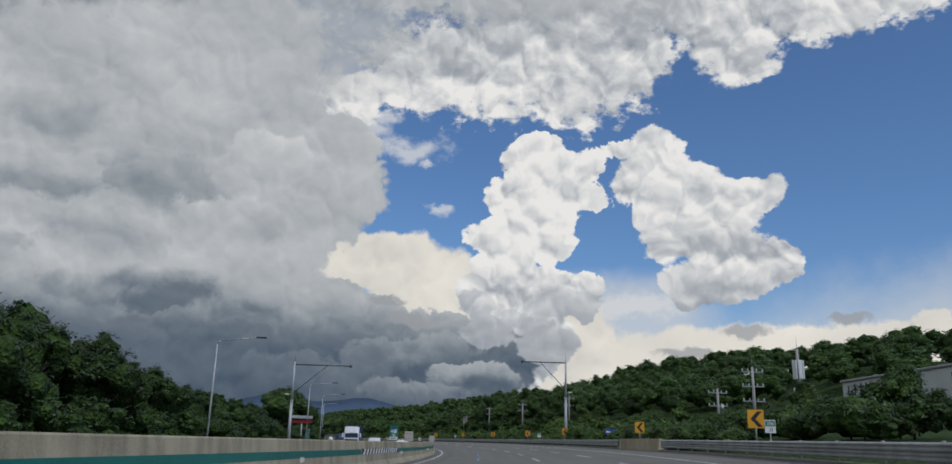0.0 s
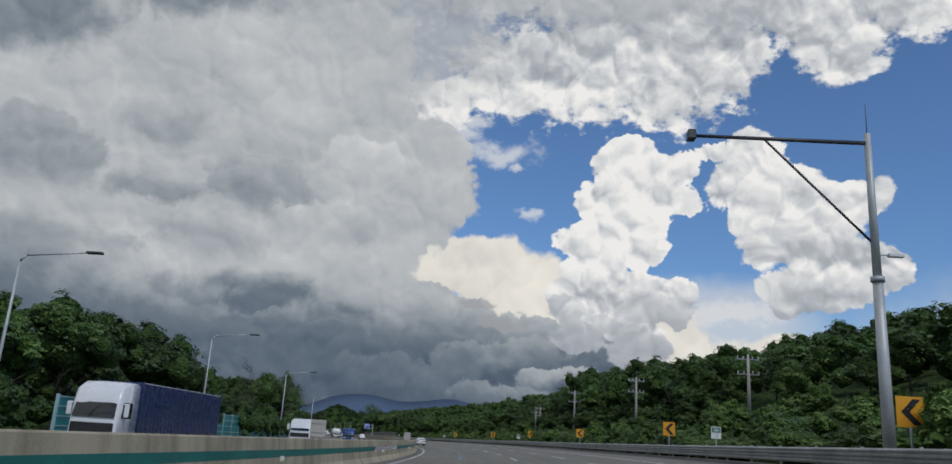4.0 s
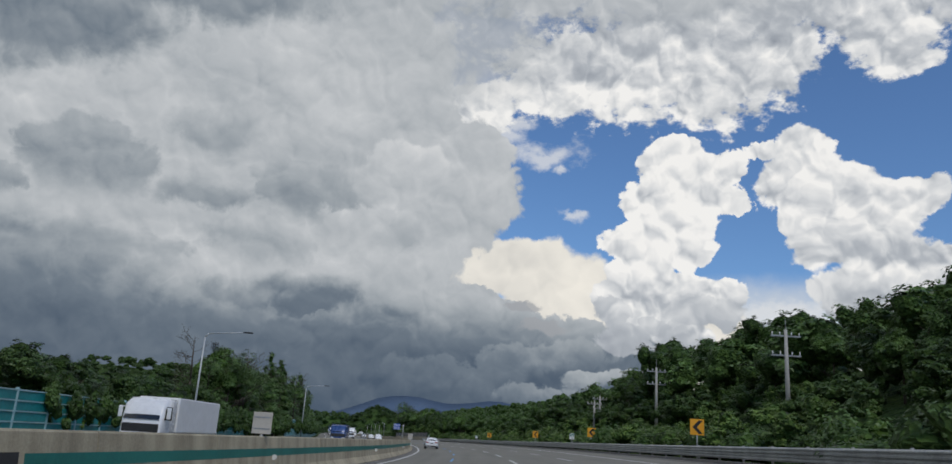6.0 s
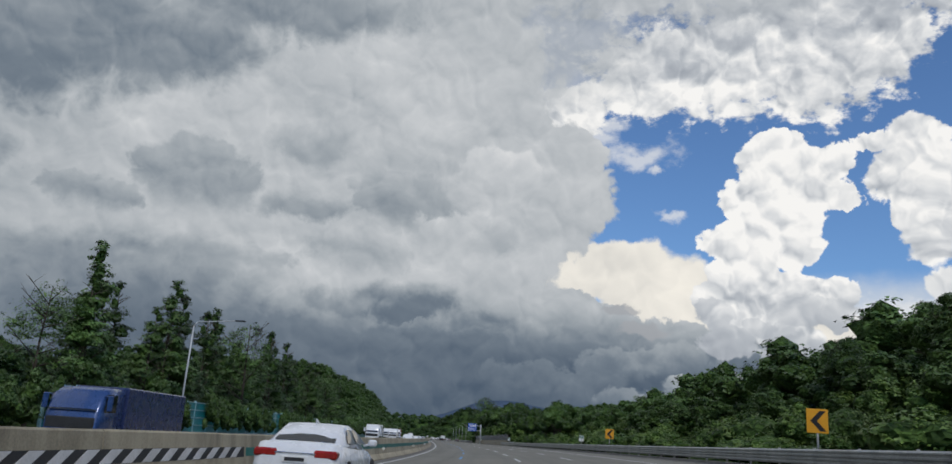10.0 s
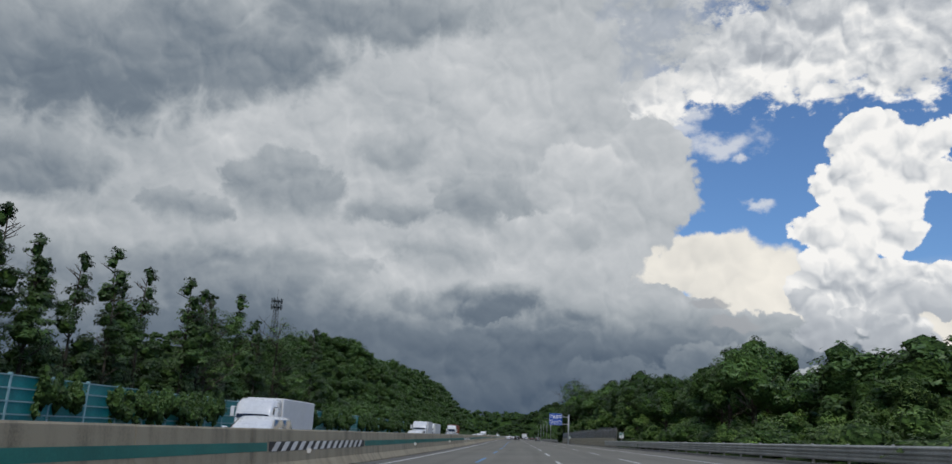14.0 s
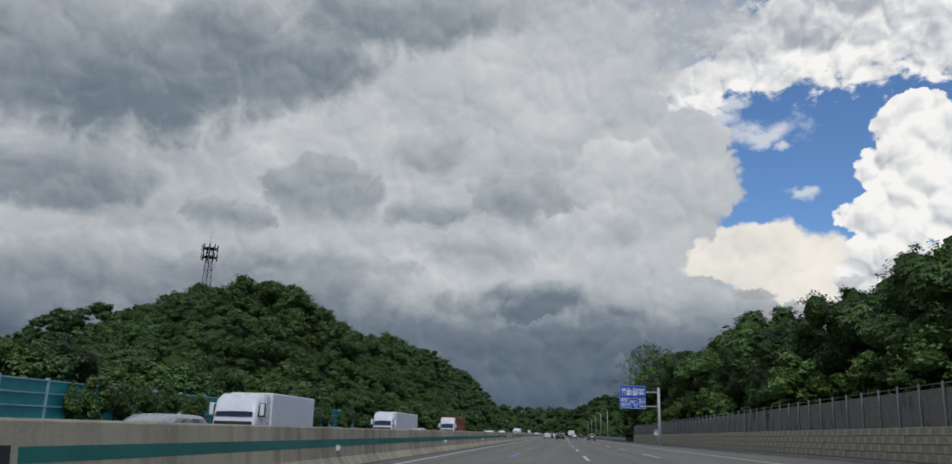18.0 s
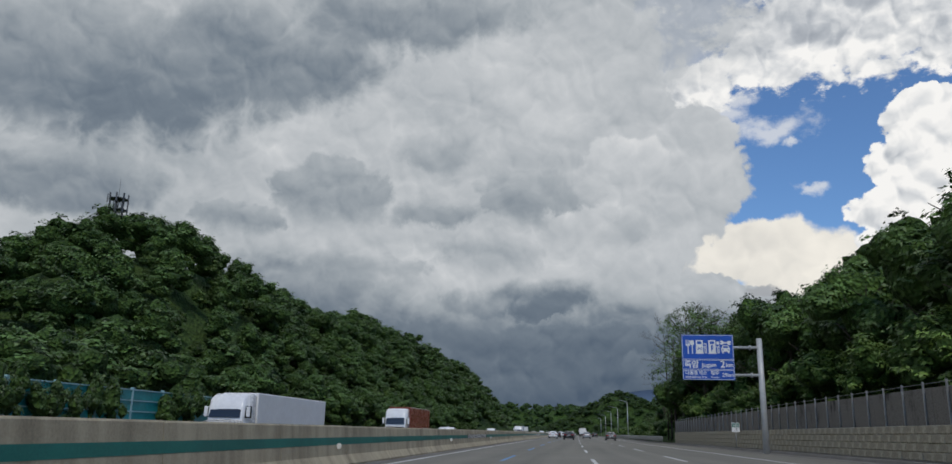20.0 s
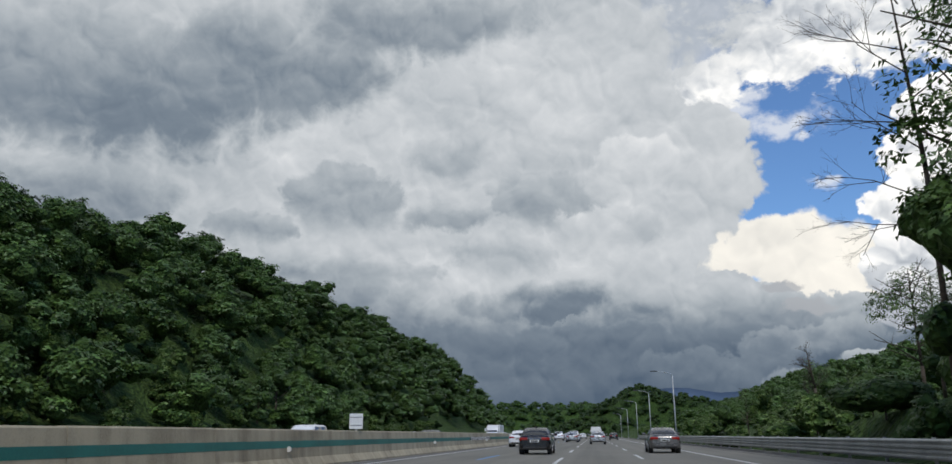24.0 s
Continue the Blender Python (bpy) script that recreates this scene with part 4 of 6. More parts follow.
    for z in (z0 + 0.32, z1 - 0.75):
        bm = bmesh.new()
        rod(bm, (-w + 0.2, 0.13, z), (2.95, 0.13, z), 0.07, 0.085, 12)
        part("cantilever_arm", bm, M_POLE, e)
        bm = bmesh.new()
        rod(bm, (2.45, 0.13, z), (2.55, 0.13, z), 0.15, 0.15, 12)
        part("flange", bm, M_POLE, e)
        for x in (-1.0, 0.0, 1.0):
            bm = bmesh.new()
            box(bm, x - 0.05, x + 0.05, 0.03, 0.22, z - 0.11, z + 0.11)
            part("clamp", bm, M_STEEL, e)
    bm = bmesh.new()
    rod(bm, (3.05, 0.13, -0.3), (3.05, 0.13, z1 - 0.2), 0.19, 0.16, 16)
    part("pole", bm, M_POLE, e)


service_sign(529)


def plate_sign(s, d, w, z0, z1, mat, label, bars=(), posts=(0.0,), turn=0.0, name="road_sign"):
    """A flat board on posts, with bars where its writing cannot be read."""
    e = empty(name, stand(s, d, 0, turn), label, "road sign")
    bm = bmesh.new()
    box(bm, -w / 2, w / 2, -0.015, 0.015, z0, z1, 0.012)
    part("board", bm, mat, e)
    for x in posts:
        bm = bmesh.new()
        rod(bm, (x, 0.05, -0.3), (x, 0.05, z1 - 0.05), 0.05, 0.05, 8)
        part("post", bm, M_STEEL, e)
    for x0, x1, a, b, m in bars:
        bm = bmesh.new()
        box(bm, x0, x1, -0.021, -0.014, a, b)
        part("bar", bm, m, e)
    return e


# board on the median that gives the way to the capital
seoul = plate_sign(46.5, -8.33, 0.5, 1.32, 2.1, M_SIGNGREEN, "green and white distance board standing on the median barrier", [(-0.22, 0.22, 1.36, 1.53, M_SIGNWHITE), (-0.15, 0.15, 1.41, 1.48, M_SIGNBLACK)], name="distance_sign")
lettering("lettering", "\uc11c\uc6b8", 0.21, M_SIGNWHITE, seoul, Matrix.Translation((0, -0.022, 1.82)) @ UPRIGHT, bold=0.006)
lettering("lettering", "130", 0.16, M_SIGNWHITE, seoul, Matrix.Translation((-0.02, -0.022, 1.62)) @ UPRIGHT, bold=0.005)
bm = bmesh.new()
box(bm, -0.11, 0.11, -0.021, -0.014, 1.95, 2.07, 0.02)
part("route_shield", bm, M_SIGNBLUE, seoul, "blue route shield")
# backs of boards that face the far carriageway
for s in (55, 90, 126.5, 168, 247, 609):
    plate_sign(s, -8.33, 0.58, 1.32, 1.95, M_SIGNBACK if s < 600 else M_SIGNWHITE, "weathered pale back of a small board standing on the median", [(-0.25, 0.25, 1.45, 1.49, M_STEEL), (-0.25, 0.25, 1.78, 1.82, M_STEEL)], (0.0,), name="median_board")
plate_sign(430, 13.2, 0.55, 1.2, 1.7, M_SIGNYELLOW, "small amber marker plate beside the guard rail", name="marker_plate")
plate_sign(104, 14.5, 1.6, 1.6, 2.3, M_SIGNBLUE, "small blue guide board in the bushes", [(-0.7, -0.1, 1.85, 2.05, M_SIGNWHITE), (0.1, 0.65, 1.85, 2.05, M_SIGNWHITE)], (-0.5, 0.5), name="guide_board")
# roadside message lamp with a sloping solar panel on the far side
e = empty("solar_warning_lamp", stand(134, -29.0), "warning lamp box with a sloping solar panel on a post", "warning lamp")
bm = bmesh.new()
rod(bm, (0, 0, -0.2), (0, 0, 4.0), 0.09, 0.09, 10)
part("post", bm, M_POLE, e)
bm = bmesh.new()
box(bm, -1.7, 1.7, -0.6, 0.6, 0.0, 0.08, 0.02, Matrix.Translation((0, 0, 4.8)) @ Matrix.Rotation(radians(22), 4, "X"))
part("solar_panel", bm, M_STEEL, e, "grey sloping solar panel")
bm = bmesh.new()
box(bm, -1.6, 1.6, -0.2, 0.2, 3.9, 4.4, 0.04)
part("lamp_box", bm, M_RED, e, "dull red lamp box")

# noise wall behind the far carriageway: teal panels between pale posts
def noise_wall(s0, s1, tall, missing, name="noise_wall"):
    e = tagged(new(name), "teal metal noise wall with pale ribs, half grown over", "noise wall", kind="structure")
    step = 4.0
    for i, a in enumerate(np.arange(s0, s1, step)):
        post = bmesh.new()
        box(post, -0.09, 0.09, -0.09, 0.09, -0.3, tall + 0.1)
        p = part("post", post, M_TEALPALE, e)
        p.matrix_world = stand(a, -29.6)
        if i in missing:
            continue
        rows = 5
        for r in range(rows):
            z0 = tall * r / rows
            z1 = tall * (r + 1) / rows - 0.07
            pan = sweep("panel", [(-29.66, z0), (-29.55, z0 + 0.02), (-29.55, z1 - 0.02), (-29.66, z1)], a + 0.1, a + step - 0.1, M_TEAL, 4.0)
            part("panel", pan, None, e)
            rib = sweep("rib", [(-29.56, z1 - 0.01), (-29.49, z1), (-29.49, z1 + 0.06), (-29.62, z1 + 0.07)], a + 0.1, a + step - 0.1, M_TEALPALE, 4.0)
            part("rib", rib, None, e)
    return e


noise_wall(148, 250, 3.1, ())
noise_wall(290, 540, 3.5, ())

# retaining wall on the right: stone blocks below, stained concrete above, net posts on top
wall = tagged(new("retaining_wall"), "stained grey concrete retaining wall on a stone block footing", "wall", kind="structure")
W0, W1 = 458.0, 590.0
for a in np.arange(W0, W1, 6.0):
    b = min(W1, a + 6.0)
    part("wall_panel", sweep("wall_panel", [(12.58, 1.3), (12.58, 2.8), (12.66, 2.82), (12.85, 2.8), (12.85, 1.3)], a + 0.015, b - 0.015, M_WALL, 3.0), None, wall)
bm = bmesh.new()
box(bm, -0.22, 0.2, -0.49, 0.49, 0.005, 0.325, 0.03)
block = bpy.data.meshes.new("stone_block")
bm.to_mesh(block)
bm.free()
block.materials.append(M_STONE)
for r in range(4):
    for i in range(int((W1 - W0) / 1.0) - 1):
        p = part("stone_block", block, None, wall)
        p.matrix_world = stand(W0 + 0.5 + i * 1.0 + 0.5 * (r % 2), 12.62 + rng.uniform(-0.02, 0.02), 0.12 + 0.33 * r)
cop = part("footing", sweep("footing", [(12.0, 0.0), (12.0, 0.13), (12.75, 0.13), (12.75, 0.0)], W0, W1, M_SHOULDER, 6.0), None, wall)
fence = empty("net_fence", Matrix(), "row of thin pale steel posts and a wire along the wall", "fence")
bm = bmesh.new()
box(bm, -0.035, 0.035, -0.04, 0.04, 1.35, 3.05, 0.008)
fpost = bpy.data.meshes.new("post")
bm.to_mesh(fpost)
bm.free()
fpost.materials.append(M_STEEL)
for s in np.arange(W0 + 0.6, W1, 2.0):
    p = part("post", fpost, None, fence)
    p.matrix_world = stand(s, 12.54)
for z in (2.96,):
    part("wire", sweep("wire", [(12.53, z), (12.55, z + 0.01), (12.53, z + 0.02), (12.53, z)], W0, W1, M_STEEL, 6.0, False), None, fence)

# ---- plants ----
M_CORE = material("inner_foliage", thicket_look((0.018, 0.040, 0.010), (0.078, 0.145, 0.030), 3.6), 0.8, 0.0, 0.2)


def leaf_cards(centres, normals, length, width, rg):
    """Vertices of one small pointed leaf at each centre, facing along its normal."""
    n = len(centres)
    up = rg.normal(size=(n, 3))
    t = np.cross(normals, up)
    t /= np.linalg.norm(t, axis=1, keepdims=True) + 1e-9
    b = np.cross(normals, t)
    L = length * rg.uniform(0.7, 1.3, (n, 1))
    W = width * rg.uniform(0.8, 1.2, (n, 1))
    droop = normals * L * 0.15
    v = np.stack((centres - t * L * 0.7 - b * W, centres - t * L * 0.7 + b * W, centres + t * L - droop), axis=1)
    return v.reshape(-1, 3)


def hull(radii, centre, rg, rough=0.16, fine=1):
    """A rough leafy mass that fills one lobe of a crown."""
    bm = bmesh.new()
    bmesh.ops.create_icosphere(bm, subdivisions=fine, radius=1.0)
    vs = np.array([v.co[:] for v in bm.verts])
    fs = [tuple(v.index for v in f.verts) for f in bm.faces]
    bm.free()
    vs = vs * (1 + rough * rg.normal(size=(len(vs), 1)))
    return vs * np.array(radii) + np.array(centre), fs


def crown_data(shape, seed, clumps, per, leaf, core=0.72, fine=1):
    """Leaves of a crown as vertices, and its inner masses. shape: list of (x, y, z, rx, rz) masses."""
    rg = np.random.default_rng(seed)
    pts, nor = [], []
    weight = np.array([m[3] * m[4] for m in shape])
    weight = weight / weight.sum()
    for c in range(clumps):
        m = shape[rg.choice(len(shape), p=weight)]
        u = rg.normal(size=3)
        u /= np.linalg.norm(u)
        if u[2] < -0.5:
            u[2] *= -0.6
        rad = rg.uniform(0.62, 1.0)
        cen = np.array(m[:3]) + u * np.array((m[3], m[3], m[4])) * rad
        size = 0.24 * (m[3] + m[4]) / 2 * rg.uniform(0.6, 1.3) + 1.2 * leaf
        w = rg.normal(size=(per, 3))
        w /= np.linalg.norm(w, axis=1, keepdims=True)
        w[:, 2] = np.where(w[:, 2] < -0.35, -w[:, 2], w[:, 2])
        p = cen + w * size * rg.uniform(0.45, 1.05, (per, 1)) * np.array((1.15, 1.15, 0.75))
        nn = 0.7 * w + 0.6 * u + np.array((0, 0, 0.45)) + 0.22 * rg.normal(size=(per, 3))
        pts.append(p)
        nor.append(nn / np.linalg.norm(nn, axis=1, keepdims=True))
    v = leaf_cards(np.concatenate(pts), np.concatenate(nor), leaf, leaf * 0.62, rg)
    faces = np.arange(len(v)).reshape(-1, 3)
    cores = [hull((m[3] * core, m[3] * core, m[4] * core), m[:3], rg, 0.18, fine) for m in shape] if core > 0.02 else []
    return v, faces, cores


def crown_mesh(name, data, mats):
    v, f, cores = data
    verts = [v]
    faces = [tuple(q) for q in f.tolist()]
    n, leaves = len(v), len(faces)
    for cv, cf in cores:
        verts.append(cv)
        faces += [tuple(i + n for i in q) for q in cf]
        n += len(cv)
    me = bpy.data.meshes.new(name)
    me.from_pydata(np.concatenate(verts).tolist(), [], faces)
    for m in mats:
        me.materials.append(m)
    me.polygons.foreach_set("material_index", [0] * leaves + [1] * (len(faces) - leaves))
    me.polygons.foreach_set("use_smooth", [False] * leaves + [True] * (len(faces) - leaves))
    return me


def trunk_mesh(name, tall, r, limbs, seed, spread, lean=0.0):
    rg = random.Random(seed)
    bm = bmesh.new()
    top = Vector((lean, 0, tall))
    knots = [Vector((lean * u ** 2 + rg.uniform(-0.08, 0.08), rg.uniform(-0.08, 0.08), tall * u)) for u in (0, 0.3, 0.6, 1.0)]
    knots[0] = Vector((0, 0, -0.3))
    for i in range(3):
        rod(bm, knots[i], knots[i + 1], r * (1 - 0.28 * i), r * (1 - 0.28 * (i + 1)), 7)
    for i in range(limbs):
        u = rg.uniform(0.35, 0.95)
        a = rg.uniform(0, 2 * math.pi)
        k = min(2, int(u * 3))
        p = knots[k].lerp(knots[k + 1], u * 3 - k) if u * 3 - k <= 1 else knots[-1]
        ln = spread * rg.uniform(0.6, 1.1) * (1.15 - 0.5 * u)
        q = p + Vector((math.cos(a) * ln, math.sin(a) * ln, ln * rg.uniform(0.35, 0.9)))
        rod(bm, p, q, r * 0.38 * (1.1 - u * 0.5), r * 0.10, 5)
        for _ in range(2):
            m = p.lerp(q, rg.uniform(0.4, 0.8))
            rod(bm, m, m + Vector((rg.uniform(-1, 1), rg.uniform(-1, 1), rg.uniform(0.2, 1))) * ln * 0.4, r * 0.13, r * 0.04, 4)
    me = bpy.data.meshes.new(name)
    bm.to_mesh(me)
    bm.free()
    me.materials.append(M_BARK)
    return me


rs = random.Random(11)


def broad(seed, tall, wide, n=7):
    r = random.Random(seed)
    out_ = [(0, 0, tall * 0.66, wide * 0.55, tall * 0.24)]
    for i in range(n + 3):
        a = 2.4 * i + r.uniform(-0.4, 0.4)
        q = r.uniform(0.30, 0.62) * wide
        out_.append((q * math.cos(a), q * math.sin(a), tall * (0.40 + 0.42 * ((i * 0.618) % 1.0)), wide * r.uniform(0.22, 0.36), tall * r.uniform(0.11, 0.17)))
    out_.append((wide * r.uniform(-0.12, 0.12), wide * r.uniform(-0.12, 0.12), tall * 0.86, wide * 0.32, tall * 0.13))
    return out_


def slender(seed, tall, wide):
    r = random.Random(seed)
    out_ = []
    for i in range(9):
        u = 0.2 + 0.09 * i
        a = r.uniform(0, 6.28)
        q = wide * (1.05 - u) * 0.45
        out_.append((q * math.cos(a), q * math.sin(a), tall * u, wide * (1.12 - u) * r.uniform(0.5, 0.75), tall * 0.075))
    out_.append((0, 0, tall * 0.96, wide * 0.10, tall * 0.05))
    return out_


KINDS = {}
for key, shape, clumps, per, leaf, tall, r, limbs, spread, mat, core in (
        ("broad_a", broad(1, 10, 4.6), 210, 24, 0.15, 8.2, 0.22, 9, 3.0, M_LEAF, 0.78),
        ("broad_b", broad(2, 10, 3.8, 6), 200, 24, 0.145, 8.4, 0.20, 8, 2.6, M_LEAF, 0.76),
        ("broad_c", broad(3, 10, 5.2, 8), 220, 24, 0.155, 8.0, 0.26, 10, 3.4, M_LEAFDARK, 0.78),
        ("broad_d", broad(5, 10, 4.2, 6), 200, 24, 0.145, 8.4, 0.20, 9, 2.8, M_LEAFLIGHT, 0.78),
        ("airy", broad(6, 10, 3.6, 7), 230, 18, 0.085, 9.2, 0.16, 16, 2.8, M_LEAF, 0.0),
        ("slim_a", slender(7, 10, 3.3), 230, 20, 0.10, 9.6, 0.14, 14, 1.3, M_LEAF, 0.5),
        ("slim_b", slender(8, 10, 2.9), 230, 20, 0.095, 9.7, 0.13, 14, 1.1, M_LEAFDARK, 0.5),
        ("bush", [(0, 0, 0.9, 1.5, 0.9), (1.0, 0.3, 0.7, 1.1, 0.7), (-0.9, -0.4, 0.8, 1.0, 0.8)], 70, 22, 0.085, 0.8, 0.05, 5, 0.9, M_LEAFLIGHT, 0.8),
        ("bush_dark", [(0, 0, 1.0, 1.6, 1.0), (0.9, 0.5, 0.7, 1.1, 0.7), (-1.0, -0.2, 0.9, 1.1, 0.8)], 70, 22, 0.09, 0.8, 0.05, 5, 0.9, M_LEAF, 0.8)):
    data = crown_data(shape, len(KINDS) + 20, clumps, per, leaf, core if core else 0.01, 2)
    if not core:
        data = (data[0], data[1], [])
    KINDS[key] = (crown_mesh("crown", data, (mat, M_CORE)), trunk_mesh("trunk", tall, r, limbs, len(KINDS), spread))

LABELS = {"broad_a": ("leafy green broadleaf tree at the motorway's edge", "tree"), "broad_b": ("green broadleaf tree with a narrow crown", "tree"), "broad_c": ("dark green spreading broadleaf tree", "tree"), "broad_d": ("light green broadleaf tree on the slope", "tree"), "airy": ("thin-leaved tree with bare twigs showing", "tree"), "slim_a": ("tall slender conifer behind the noise wall", "tree"), "slim_b": ("tall narrow dark conifer behind the noise wall", "tree"), "bush": ("light green leafy bush beside the guard rail", "bush"), "bush_dark": ("dense green bush beside the road", "bush")}


def plant(key, s, d, tall, wide=None, lift=0.0):
    crown, trunk = KINDS[key]
    lab, cat = LABELS[key]
    k = tall / (2.0 if "bush" in key else 10.0)
    w = k if wide is None else wide
    z = land(s, d) + lift
    m = Matrix.Translation(at(s, d, z)) @ Matrix.Rotation(rs.uniform(0, 6.28), 4, "Z") @ Matrix.Diagonal((w, w, k, 1))
    e = empty(cat, m, lab, cat, "roadside trees" if cat == "tree" else "roadside bushes")
    part("crown", crown, None, e)
    part("trunk", trunk, None, e)
    return e


# left: rows behind the noise wall
for s0, s1, gap, keys, lo, hi, dd in (
        (28, 66, 6.0, ("broad_c", "broad_a", "broad_c"), 9.0, 10.5, (-33.5, -39)),
        (66, 150, 6.0, ("broad_c", "broad_a", "broad_c"), 5.5, 7.2, (-33.5, -39)),
        (150, 184, 5.5, ("broad_a", "broad_c", "broad_b"), 10.0, 12.0, (-33.5, -38)),
        (184, 208, 5.5, ("broad_a", "broad_c"), 5.5, 7.0, (-34, -39)),
        (208, 262, 6.0, ("broad_a", "broad_c"), 5.0, 6.5, (-34, -40)),
        (262, 300, 5.0, ("broad_a", "broad_c"), 5.5, 7.5, (-34, -39)),
        (300, 462, 3.6, ("slim_a", "slim_b", "slim_a", "slim_b", "airy"), 11.5, 16.5, (-33.5, -38)),
        (430, 476, 6.0, ("airy", "broad_b", "broad_c"), 8.5, 10.5, (-34, -40)),
        (476, 545, 5.0, ("broad_b", "broad_c", "broad_a"), 6.0, 7.6, (-34, -40)),
        (560, 700, 7.0, ("broad_b", "broad_a", "broad_d"), 5.0, 7.0, (-34, -38))):
    s = s0
    while s < s1:
        plant(rs.choice(keys), s, rs.uniform(dd[1], dd[0]), rs.uniform(lo, hi))
        s += gap * rs.uniform(0.75, 1.3)
# right: trees above the retaining wall, and the edge of the wooded hill before it
for s0, s1, gap, keys, lo, hi, dd in (
        (402, 462, 4.5, ("broad_c", "broad_a", "broad_b"), 8.0, 9.6, (16, 20)),
        (460, 516, 5.0, ("broad_a", "broad_b", "broad_c", "broad_a"), 7.2, 8.6, (16, 20)),
        (516, 596, 5.0, ("broad_a", "broad_b", "broad_c", "broad_a"), 10.0, 12.0, (16, 20)),
        (516, 600, 8.0, ("broad_b", "airy"), 10.0, 12.5, (20, 25)),
        (195, 234, 5.5, ("broad_a", "broad_c", "broad_b"), 4.8, 6.2, (24, 30)),
        (234, 262, 5.5, ("broad_a", "broad_c", "broad_b"), 7.5, 9.5, (24, 30)),
        (262, 348, 5.5, ("broad_a", "broad_c", "broad_b"), 5.0, 6.8, (24, 30)),
        (124, 195, 6.5, ("broad_a", "broad_d", "broad_c"), 4.5, 6.2, (25, 30)),
        (348, 400, 7.0, ("broad_d", "broad_b"), 3.0, 4.5, (19, 25)),
        (44, 62, 3.4, ("broad_a", "broad_d", "broad_b"), 3.4, 4.6, (21, 27))):
    s = s0
    while s < s1:
        plant(rs.choice(keys), s, rs.uniform(*dd), rs.uniform(lo, hi))
        s += gap * rs.uniform(0.75, 1.3)
for s, d, h, key in ((599, 13.8, 14.5, "airy"), (597, 15.4, 11.0, "airy"), (599.5, 13.2, 8.5, "broad_b"), (593, 19, 16.5, "airy"), (600, 18.5, 14.5, "airy"), (590, 16.5, 12.5, "broad_a"), (595, 14.4, 9.0, "broad_b"), (584, 21, 14, "airy"), (646, 14.2, 5.0, "airy"), (650, 16, 4.6, "broad_d"), (655, 13.8, 3.8, "broad_b"), (634, 16.5, 5.5, "airy"), (618, 18.5, 6.5, "airy"), (623, 19.5, 8.5, "airy"), (264.5, -33.0, 13.4, "airy"), (261, -34.5, 12.4, "airy"), (267.5, -34, 12.6, "airy"), (263, -36, 13.0, "broad_b"), (259, -37, 11.0, "airy"), (306, -35.5, 16.0, "slim_a")):
    plant(key, s, d, h)
plant("airy", 602, 16.2, 19.0, 1.35)
plant("airy", 598, 17.5, 18.0, 1.3)
s = 60.0
while s < 455:
    plant(rs.choice(("bush", "bush_dark", "bush")), s, rs.uniform(13.4, 16.5), rs.uniform(1.2, 3.2), rs.uniform(0.9, 1.6))
    s += rs.uniform(3.5, 7.0)
for s, d, h in ((58, -42, 12.0), (62, -39.5, 11.0), (66, -35, 9.6), (71, -36.5, 8.8), (77, -37, 8.0), (84, -38, 7.2)):
    plant("broad_c", s, d, h)
for s, d, h in ((47, 18.5, 2.6), (52, 20, 3.2), (57, 18, 2.4), (62, 20.5, 3.3), (67, 18.5, 2.7), (72, 19.5, 3.0), (76, 18, 2.4)):
    plant("bush_dark", s, d, h)
for s in (600, 606, 613, 619, 626, 633, 640, 648, 657, 667, 680):
    plant("bush", s, rs.uniform(13.2, 15.5), rs.uniform(1.2, 2.6), rs.uniform(0.8, 1.3))


# a dead tree that reaches over the road edge
def bare_tree(s, d, tall, seed):
    e = empty("bare_tree", Matrix.Translation(at(s, d, land(s, d))), "bare dead tree with thin crooked twigs", "tree")
    r = random.Random(seed)
    bm = bmesh.new()
    rod(bm, (0, 0, -0.3), (0.1, 0, tall * 0.55), 0.13, 0.09, 8)
    rod(bm, (0.1, 0, tall * 0.55), (-0.2, 0.1, tall), 0.09, 0.02, 7)
    part("trunk", bm, M_BARK, e)

    def twig(bm, p, way, ln, rad, depth):
        q = p + way * ln
        rod(bm, p, q, rad, rad * 0.6, 5)
        if depth:
            for _ in range(3):
                w = (way + Vector((r.uniform(-0.8, 0.8), r.uniform(-0.8, 0.8), r.uniform(-0.35, 0.6)))).normalized()
                twig(bm, p.lerp(q, r.uniform(0.5, 1.0)), w, ln * r.uniform(0.5, 0.75), rad * 0.55, depth - 1)

    for i in range(11):
        z = tall * (0.38 + 0.055 * i)
        a = math.pi + r.uniform(-1.1, 1.1) if i % 3 else r.uniform(0, 6.28)
        bm = bmesh.new()
        twig(bm, Vector((0, 0, z)), Vector((math.cos(a), math.sin(a) * 0.7, r.uniform(0.1, 0.9))).normalized(), tall * 0.12, 0.03, 4)
        part("branch", bm, M_BARK, e)


bare_tree(604, 13.2, 17.0, 3)
bare_tree(631, 15.8, 5.5, 5)
bare_tree(257, -39, 13.0, 8)
bare_tree(253, -38, 12.0, 9)


